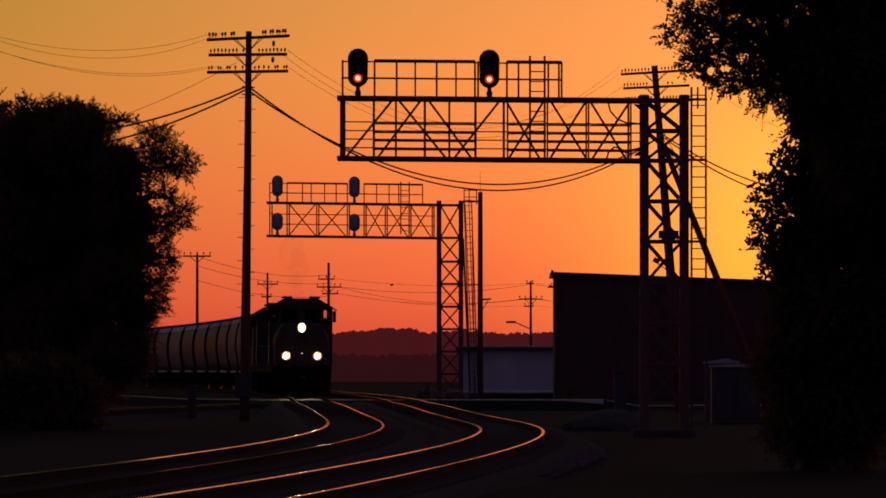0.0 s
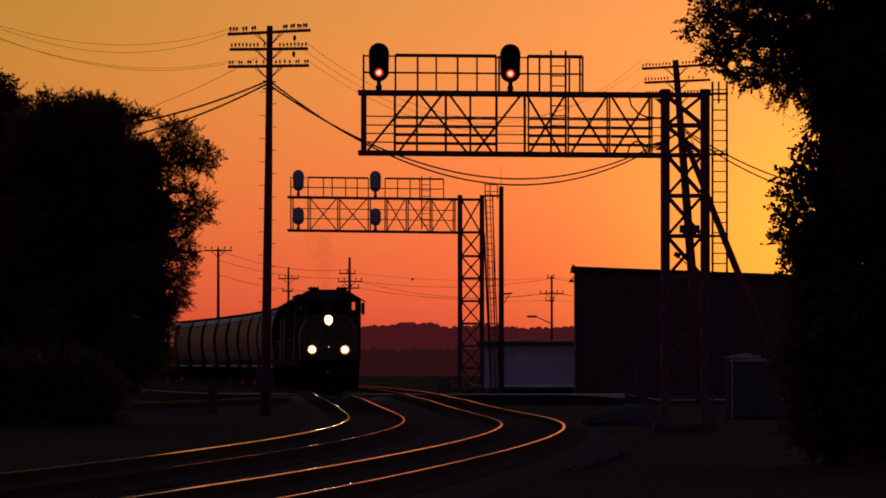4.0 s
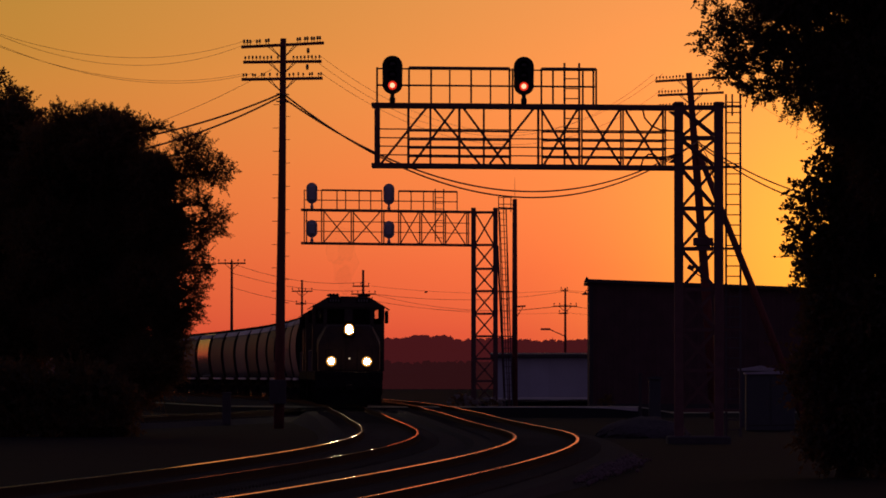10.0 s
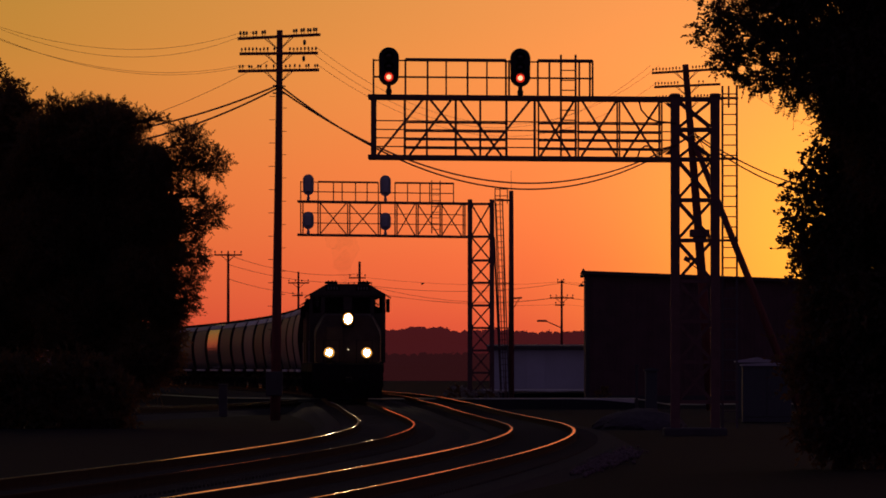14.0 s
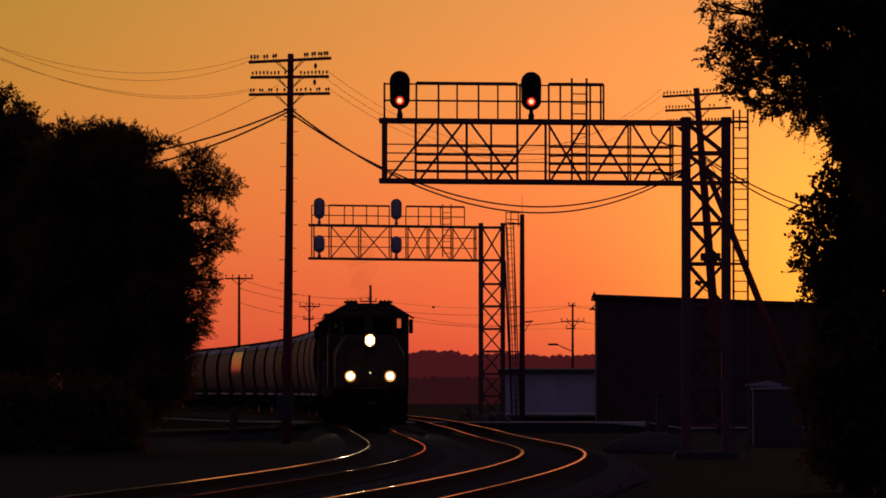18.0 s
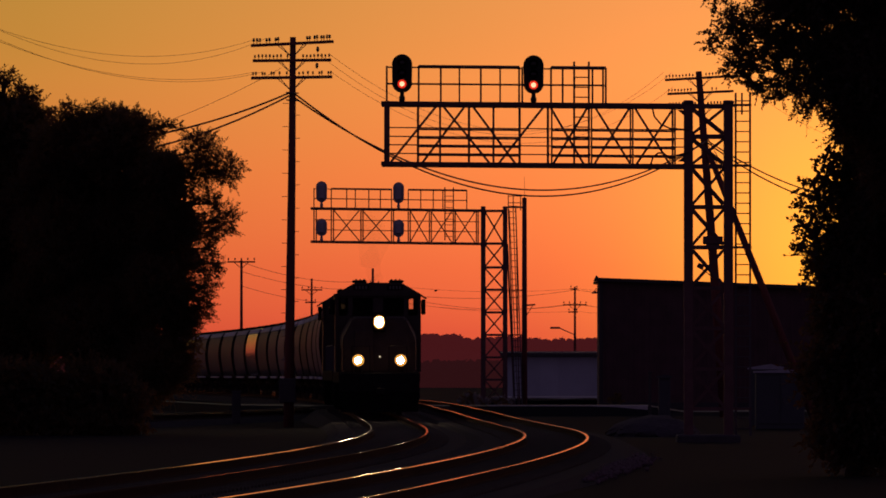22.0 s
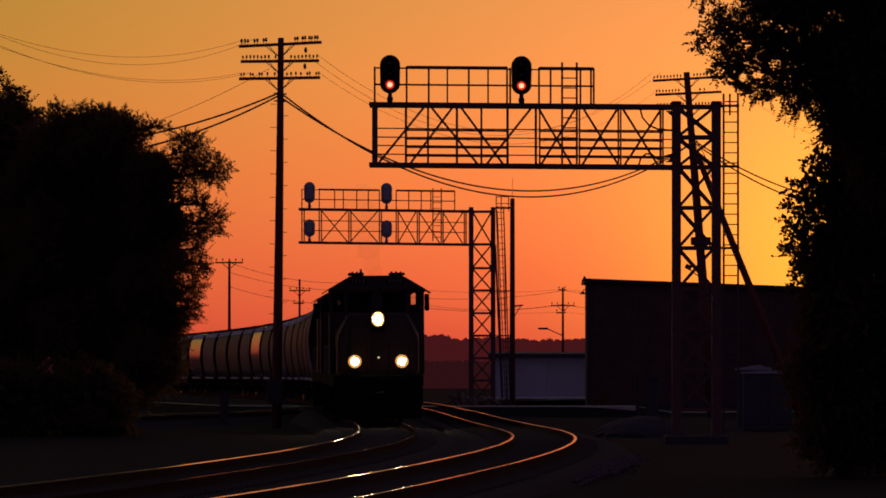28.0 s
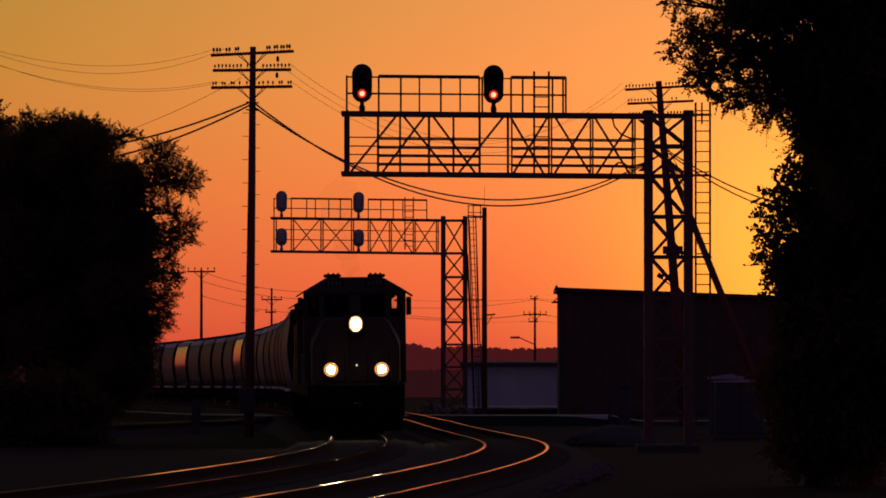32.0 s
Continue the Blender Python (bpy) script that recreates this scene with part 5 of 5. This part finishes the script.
def leaf_cloud(lobes, leaf, cover, rng, rise=0.15, wide=0.32, fill=0.5):
    """Leaves on twigs that point outwards from uneven lobes (x, y, z, r, thinness), with loose leaves filling their inside.
    rise: how far the twigs turn upwards (or, below 0, droop); wide: a leaf's half width by its length."""
    quads = []

    def blades(pos, way, size):
        across = unit(np.cross(way, rng.normal(size=pos.shape)))
        a, b = way * (size * 0.6)[:, None], across * (size * wide)[:, None]
        quads.append(np.stack([pos - a, pos + b - a * 0.1, pos + a, pos - b - a * 0.1], axis=1).reshape(-1, 3))

    for x, y, z, r, *thin in lobes:
        c = np.array([x, y, z])
        n = int(cover * (thin[0] if thin else 1) * r * r / (leaf * leaf))
        ph = rng.uniform(0, 6.28, 4)

        def bumps(d):
            return 1 + 0.14 * np.sin(4 * d[:, 0] + ph[0]) * np.sin(5 * d[:, 2] + ph[1]) + 0.10 * np.sin(9 * d[:, 0] + ph[2] + 3 * d[:, 1]) * np.sin(8 * d[:, 2] + ph[3])

        k = int(n * fill)
        d = unit(rng.normal(size=(k, 3)))
        blades(c + d * (0.80 * r * bumps(d) * rng.uniform(0, 1, k) ** 0.42)[:, None], unit(rng.normal(size=(k, 3))), leaf * rng.uniform(0.7, 1.2, k))
        k = int(n * (0.22 if r > 0.9 else 0.0))  # older, larger leaves inside
        d = unit(rng.normal(size=(k, 3)))
        blades(c + d * (0.66 * r * rng.uniform(0, 1, k) ** 0.42)[:, None], unit(rng.normal(size=(k, 3))), leaf * rng.uniform(1.8, 2.6, k))
        q = 13
        m = max(3, int(n * (1 - fill) / q))
        d = unit(rng.normal(size=(m, 3)))
        base = c + d * (r * bumps(d) * rng.uniform(0.40, 0.66, m))[:, None]
        way = unit(d + np.array([0, 0, rise]) + rng.normal(scale=0.38, size=(m, 3)))
        long = (0.08 + min(r, 1.1) * rng.uniform(0.26, 0.46, m) * np.where(rng.uniform(0, 1, m) < 0.10, 1.75, 1.0))[:, None]
        side = unit(np.cross(way, rng.normal(size=(m, 3))))
        bend = np.array([0, 0, -0.10 if rise > 0 else -0.22])
        for i in range(q):
            f = 0.12 + 0.88 * i / (q - 1)
            tip = i == q - 1
            out = unit(way * (1.0 if tip else 0.55) + side * (0 if tip else (0.8 if i % 2 else -0.8)) + rng.normal(scale=0.28, size=(m, 3)))
            size = leaf * rng.uniform(0.75, 1.2, m) * (1.1 - 0.35 * f)
            blades(base + way * long * f + bend * long * f * f + out * (size * 0.55)[:, None], out, size)
        half = side * leaf * 0.06
        end = base + way * long + bend * long
        quads.append(np.stack([base - half, end - half, end + half, base + half], axis=1).reshape(-1, 3))
    return np.concatenate(quads)


def leaf_mesh(name, V, mat):
    n = len(V) // 4
    me = bpy.data.meshes.new(name)
    me.vertices.add(len(V))
    me.vertices.foreach_set("co", V.astype(np.float32).ravel())
    me.loops.add(4 * n)
    me.loops.foreach_set("vertex_index", np.arange(4 * n, dtype=np.int32))
    me.polygons.add(n)
    me.polygons.foreach_set("loop_start", np.arange(0, 4 * n, 4, dtype=np.int32))
    me.update(calc_edges=True)
    me.validate()
    me.materials.append(mat)
    return me


def make_tree(name, label, base, lobes, leaf, cover, seed, mat, thick, rise, wide=0.32, gaps=()):
    rng = np.random.default_rng(seed)
    t = thing(name, label, "tree", "trees beside the line")
    bx, by = base
    low = min(l[2] for l in lobes)
    high = max(l[2] for l in lobes)
    fork = GROUND_Z + max(1.2, (low - GROUND_Z) * 0.8)
    bm = B()
    sweep(bm, [(bx, by, GROUND_Z - 0.1), (bx + 0.05, by, GROUND_Z + 0.5), (bx - 0.08, by, fork), (bx + 0.1, by, (fork + high) / 2), (bx, by, high)],
          [thick * 1.5, thick * 1.05, thick * 0.9, thick * 0.6, thick * 0.15], 12)
    part("trunk", bm, BARK, t, smooth=True)
    for x, y, z, r, *thin in lobes:
        if r < 0.35:
            continue
        z0 = max(fork * 0.9, z - 0.4 - abs(x - bx) * 0.12)
        z0 = min(z0, high - 0.3)
        bm = B()
        a, c = Vector((bx, by, z0)), Vector((x, y, z))
        mid = a.lerp(c, 0.5) + Vector((0, 0, 0.03 * (c - a).length))
        stout = thick * min(1.0, r) ** 1.5
        sweep(bm, [a, mid, c], [stout * 0.45, stout * 0.26, stout * 0.08], 7)
        for _ in range(7):
            v = Vector(rng.normal(size=3)).normalized() * r * rng.uniform(0.6, 0.95)
            v.z = v.z * 0.6 + 0.1 * r
            sweep(bm, [mid.lerp(c, float(rng.uniform(0.3, 1))), c + v * 0.5, c + v], [thick * 0.12, thick * 0.07, 0.008], 5)
        part("limb", bm, BARK, t, smooth=True)
    V = leaf_cloud(lobes, leaf, cover, rng, rise, wide)
    for x, z, w, h in gaps:  # holes right through the foliage, at the depth of the first lobe
        c = V.reshape(-1, 4, 3)
        pts = np.concatenate([c, (c + np.roll(c, 1, axis=1)) / 2, c.mean(axis=1, keepdims=True)], axis=1)
        far = lobes[0][1] / pts[..., 1]
        keep = (((pts[..., 0] * far - x) / w) ** 2 + (((pts[..., 2] - 1.55) * far + 1.55 - z) / h) ** 2 > 1).all(axis=1)
        if w > 0.08:
            keep |= rng.uniform(0, 1, len(c)) < 0.3
        V = c[keep].reshape(-1, 3)
    crown = new("crown", leaf_mesh("crown", V, mat))
    crown.parent = t
    crown["label"] = "dense dark leaves with ragged edges"
    return t


def make_trees():
    Y = 236.0
    make_tree("broadleaf_tree", "bushy dark tree with a ragged edge beside the line", (-11.7, Y + 3.2),
              [(-10.45, Y, 7.95, 1.15), (-10.3, Y + 0.4, 6.6, 1.40), (-10.6, Y, 4.4, 1.4), (-10.6, Y, 1.9, 1.3), (-10.0, Y + 0.4, 3.5, 0.95),
               (-10.9, Y + 1.5, 7.4, 1.3), (-10.2, Y + 1.5, 5.4, 1.1),
               (-9.20, Y - 0.3, 8.80, 0.84, 0.46), (-8.40, Y, 8.18, 0.76, 0.40), (-9.15, Y, 8.05, 0.75, 0.42),
               (-8.55, Y, 6.52, 0.74, 0.42), (-9.20, Y, 6.15, 0.78, 0.48), (-9.08, Y, 5.2, 0.76, 0.44), (-8.58, Y, 4.88, 0.26, 0.22),
               (-9.26, Y, 4.35, 0.74, 0.46), (-9.12, Y, 3.72, 0.48, 0.45), (-9.55, Y, 3.20, 0.48, 0.45), (-9.65, Y, 2.55, 0.60, 0.5), (-9.75, Y, 1.85, 0.60, 0.6), (-8.95, Y, 7.15, 0.48, 0.5)],
              0.080, 62, 11, LEAF, 0.24, 0.30, 0.28,
              [(-9.15, 6.93, 0.30, 0.12), (-9.72, 7.16, 0.14, 0.09), (-8.78, 7.72, 0.20, 0.11), (-10.16, 9.20, 0.24, 0.13), (-9.30, 5.75, 0.24, 0.09),
               (-9.30, 4.75, 0.18, 0.09), (-9.5, 3.86, 0.14, 0.07)])
    make_tree("broadleaf_tree", "large dense dark tree beside the line", (-12.6, Y + 2),
              [(-12.07, Y + 1, 8.90, 1.68), (-11.5, Y + 2, 6.2, 2.3), (-12.4, Y + 2, 3.2, 2.6), (-13.7, Y + 2, 8.7, 1.6), (-13.6, Y + 2, 5.8, 2.2),
               (-11.2, Y + 1, 9.35, 0.80, 0.8), (-12.6, Y + 1, 9.85, 0.62, 0.7), (-13.5, Y + 1, 9.9, 0.60, 0.7), (-12.0, Y + 1, 9.95, 0.5, 0.6), (-11.5, Y + 1, 9.75, 0.6, 0.7), (-10.45, Y + 1, 9.62, 0.40, 0.42), (-10.05, Y + 1, 9.62, 0.30, 0.25),
               (-11.3, Y + 2, 1.6, 1.6), (-12.6, Y + 3, 7.3, 1.7), (-14.4, Y + 3, 7.4, 1.6), (-14.2, Y + 3, 4.4, 1.8), (-13.4, Y + 3, 9.2, 1.0)],
              0.095, 50, 12, LEAF, 0.32, 0.55, 0.26)
    make_tree("broadleaf_tree", "tall dark tree with a thin feathery top", (-15.9, Y + 5),
              [(-15.5, Y + 5, 9.7, 1.45), (-16.3, Y + 5, 6.4, 2.6), (-15.6, Y + 5, 3.0, 2.6), (-17.5, Y + 5, 9.4, 2.0), (-17.8, Y + 5, 4.0, 2.6),
               (-14.6, Y + 5, 8.9, 0.9), (-15.75, Y + 5, 11.2, 0.6, 0.55), (-15.1, Y + 5, 10.7, 0.55, 0.55), (-14.6, Y + 5, 10.0, 0.6, 0.6), (-15.6, Y + 5, 7.9, 1.7), (-17.2, Y + 5, 7.6, 1.8), (-16.9, Y + 5, 11.2, 1.0)],
              0.12, 42, 13, LEAF, 0.34, 0.55, 0.26)
    Y = 137.0
    make_tree("broadleaf_tree", "near dark tree with overhanging leafy branches", (7.9, Y + 4),
              [(4.46, Y, 8.10, 0.46, 0.34), (5.12, Y + 0.3, 7.90, 0.80, 0.68), (4.72, Y, 7.34, 0.42, 0.50), (5.35, Y, 6.98, 0.42, 0.60), (6.05, Y, 6.85, 0.55, 0.80), (6.75, Y, 6.35, 0.50, 0.75),
               (5.9, Y + 0.2, 7.5, 0.7, 0.85), (4.22, Y, 7.76, 0.26, 0.28), (5.0, Y, 7.02, 0.28, 0.42), (7.33, Y + 0.3, 7.3, 1.55), (8.17, Y + 0.5, 5.81, 1.6), (5.96, Y + 0.3, 8.75, 1.15, 0.75), (7.3, Y, 9.3, 1.6), (7.4, Y + 1, 6.3, 0.9), (8.3, Y + 1, 7.6, 1.4), (6.75, Y + 1, 7.6, 0.85, 0.66), (8.5, Y, 9.6, 1.4), (4.30, Y, 8.75, 0.4, 0.25)],
              0.066, 44, 21, LEAF_OAK, 0.20, 0.05, 0.36,
              [(5.43, 8.15, 0.12, 0.05), (5.82, 8.05, 0.15, 0.06), (5.06, 7.77, 0.10, 0.07), (5.60, 7.39, 0.09, 0.06), (5.28, 7.18, 0.08, 0.05), (5.0, 7.13, 0.05, 0.06), (7.47, 3.44, 0.045, 0.045), (7.50, 3.21, 0.065, 0.024), (7.33, 4.21, 0.02, 0.024), (7.47, 3.87, 0.03, 0.03)])
    make_tree("broadleaf_tree", "near leafy dark tree with branches down to the ground", (7.05, Y + 2.5),
              [(6.50, Y + 2, 5.45, 0.44, 0.42), (6.86, Y + 2, 5.98, 0.42, 0.5), (6.24, Y + 2, 4.95, 0.46, 0.38), (6.28, Y + 2, 4.42, 0.48, 0.36), (6.18, Y + 2, 3.98, 0.44, 0.36), (6.34, Y + 2, 3.48, 0.46, 0.34),
               (6.92, Y + 2, 4.9, 0.65, 0.7), (6.92, Y + 2, 4.0, 0.7, 0.7), (7.1, Y + 2, 5.5, 0.6, 0.8), (6.62, Y + 2, 2.8, 0.62), (7.60, Y + 2, 4.7, 1.25), (7.60, Y + 2, 2.5, 1.65),
               (6.6, Y + 2, 1.6, 0.9), (7.15, Y + 3, 3.7, 1.1), (8.2, Y + 3, 3.6, 1.3), (7.9, Y + 3, 5.6, 1.2), (8.7, Y + 2, 2.6, 1.7), (8.8, Y + 2, 4.6, 1.4), (7.5, Y + 2, 0.8, 1.3), (6.7, Y + 2, 0.5, 0.8)],
              0.10, 48, 22, LEAF_OAK, 0.20, -0.1, 0.42, [(7.58, 3.467, 0.045, 0.045), (7.61, 3.235, 0.065, 0.024), (7.44, 4.25, 0.02, 0.024), (7.58, 3.90, 0.03, 0.03)])


def make_shrubs():
    rng = np.random.default_rng(5)
    lobes = []
    for i in range(23):
        x = -21.5 + i * 0.46 + float(rng.uniform(-0.15, 0.15))
        lobes.append((x, 233.5 + float(rng.uniform(-0.6, 0.6)), float(rng.uniform(0.25, 0.9)) + (0.5 if x < -11 else 0), float(rng.uniform(0.8, 1.15))))
        lobes.append((x + 0.2, 232.8, float(rng.uniform(-0.1, 0.25)), float(rng.uniform(0.55, 0.75))))
    hedge = thing("thicket", "dark overgrown thicket under the trees", "thicket")
    bm = B()
    for x, y, z, r in lobes:
        sweep(bm, [(x, y, GROUND_Z - 0.05), (x + 0.1, y, z), (x + 0.2, y, z + r * 0.8)], [0.05, 0.03, 0.008], 5)
    part("stems", bm, BARK, hedge)
    crown = new("foliage", leaf_mesh("foliage", leaf_cloud(lobes, 0.15, 40, rng, 0.4), LEAF))
    crown.parent = hedge
    for x, y, r, h in ((-0.9, 378, 0.5, 1.0), (-0.2, 377, 0.4, 0.7), (0.7, 378, 0.45, 0.8), (7.2, 412, 0.5, 0.9), (-19.5, 330, 0.9, 1.4), (-22.5, 334, 1.1, 1.6), (11.8, 255, 0.6, 0.7)):
        s = thing("shrub", "small dark weedy shrub by the line", "shrub", "weeds by the line")
        bm = B()
        for _ in range(7):
            a = rng.uniform(0, 6.28)
            sweep(bm, [(x, y, GROUND_Z - 0.03), (x + 0.3 * r * math.cos(a), y + 0.3 * r * math.sin(a), GROUND_Z + h * 0.5),
                       (x + 0.7 * r * math.cos(a), y + 0.7 * r * math.sin(a), GROUND_Z + h * rng.uniform(0.7, 1))], [0.02, 0.014, 0.004], 5)
        part("stems", bm, BARK, s)
        V = leaf_cloud([(x, y, GROUND_Z + h * 0.55, r), (x + r * 0.3, y, GROUND_Z + h * 0.8, r * 0.5)], 0.12, 14, rng, 0.6)
        crown = new("foliage", leaf_mesh("foliage", V, LEAF))
        crown.parent = s
        if abs(x) < 2:  # seed heads
            heads = [(x + float(rng.normal(0, r * 0.6)), y - 0.2, GROUND_Z + h * float(rng.uniform(0.5, 1.0)), 0.10) for _ in range(14)]
            o = new("seed_heads", leaf_mesh("seed_heads", leaf_cloud(heads, 0.06, 20, rng, 0.4), SEED))
            o.parent = s
            o["label"] = "pale fluffy seed heads"


def clumps(name, label, category, crowns, inner, leaf, cover, mat, rng):
    """Distant foliage: solid uneven crowns (x, y, z, r) with a rim of leaf sprays."""
    verts, faces = [], []
    ball = bmesh_ball()
    for x, y, z, r in crowns + inner:
        n, o = len(verts), Vector(rng.uniform(0, 50, 3))
        verts += [tuple(Vector((x, y, z)) + v * r * (0.86 + 0.35 * noise.noise(v * 2.2 + o))) for v in ball[0]]
        faces += [[n + i for i in f] for f in ball[1]]
    V = leaf_cloud(crowns, leaf, cover, rng, 0.3, fill=0.15)
    n = len(verts)
    faces += np.arange(n, n + len(V)).reshape(-1, 4).tolist()
    me = bpy.data.meshes.new(name)
    me.from_pydata(verts + [tuple(v) for v in V], [], faces)
    me.materials.append(mat)
    return tagged(new(name, me), label, category, kind="stuff")


def bmesh_ball():
    bm = B()
    bmesh.ops.create_icosphere(bm, subdivisions=2, radius=1.0)
    out = [v.co.copy() for v in bm.verts], [[v.index for v in f.verts] for f in bm.faces]
    bm.free()
    return out


def make_far_woods():
    """Woods and a hedge along the horizon, far beyond the fields."""
    rng = np.random.default_rng(8)
    crowns, inner = [], []
    x = -135.0
    while x < 115:
        r = rng.uniform(0.9, 1.7)
        top = 9.95 - 0.004 * x + 1.15 * math.exp(-((x + 7.4) / 2.3) ** 2) + 1.0 * math.exp(-((x + 12.6) / 1.5) ** 2) + 0.25 * math.sin(x * 0.31) + rng.uniform(-0.3, 0.3)
        crowns.append((x, 1600, top - r, r))
        inner += [(x + 0.5, 1602, top - 2.2 * r, 1.6), (x, 1602, 6.2, 2.4), (x, 1602, 4.4, 2.6), (x + 0.4, 1603, 2.6, 2.6), (x, 1601, 0.8, 2.6)]
        x += rng.uniform(0.6, 1.3)
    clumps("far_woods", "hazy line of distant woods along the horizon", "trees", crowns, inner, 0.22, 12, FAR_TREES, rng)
    crowns, inner = [], []
    x = -160.0
    while x < 160:
        r = rng.uniform(1.2, 1.6)
        crowns.append((x, 1150, 4.2 - r + rng.uniform(-0.1, 0.15), r))
        inner += [(x + 0.6, 1149, 2.0, 1.6), (x + 0.3, 1149, 0.5, 1.6)]
        x += rng.uniform(1.0, 1.7)
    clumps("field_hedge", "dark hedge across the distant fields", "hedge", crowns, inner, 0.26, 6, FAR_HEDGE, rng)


make_near_gantry()
make_far_gantry()
make_left_pole()
make_right_pole()
make_distant_pole(-25.6, 765, 13.6, [(-1.45, 1.45, 13.4)], "distant dark utility pole with one crossarm")
make_distant_pole(-22.2, 929, 13.84, [(-1.3, 1.35, 12.4), (-0.8, 0.55, 10.8)], "distant dark utility pole with two crossarms")
make_distant_pole(-13.5, 867, 14.2, [(-1.25, 0.75, 12.27), (-1.4, 1.5, 11.33), (-0.8, 1.15, 10.55)], "distant utility pole with three offset crossarms", r=0.17)
make_distant_pole(11.1, 929, 12.8, [(-0.6, 0.35, 12.5), (-1.5, 1.5, 10.5), (-0.85, 0.35, 9.6)], "distant utility pole with an unlit street lamp", (-2.5, 7.6))
make_antenna_pole()
make_wires()
make_warehouse()
make_white_shed()
make_cabinet(10.35, 260, 1.72, 0.9, 1.66, "grey steel trackside relay cabinet with two doors")
make_cabinet(10.7, 281, 1.35, 0.8, 1.80, "grey trackside cabinet with a peaked lid", 0.14)
make_cabinet(6.32, 262, 0.42, 0.4, 1.48, "narrow grey trackside case")
make_marker_post(5.76, 260, 0.10, 1.66, "thin weathered post beside the track")
make_marker_post(-9.87, 289, 0.34, 0.92, "short pale concrete post beside the track")
make_gravel()
make_trees()
make_shrubs()
make_far_woods()
make_road()
make_kerb()
make_siding()
make_track(-0.02, "track", "curving main line track with shining rails", (((-0.018, 0.035), -1 / 13, RAIL_EDGE), ((-0.031, 0.010), 1 / 26, RAIL_WEB)))
make_track(SPACING, "track", "second curving track with shining rails", (((-0.024, 0.028), -1 / 22, RAIL_DULL), ((-0.022, 0.028), 1 / 26, RAIL_DULL)))
make_train()
motions()
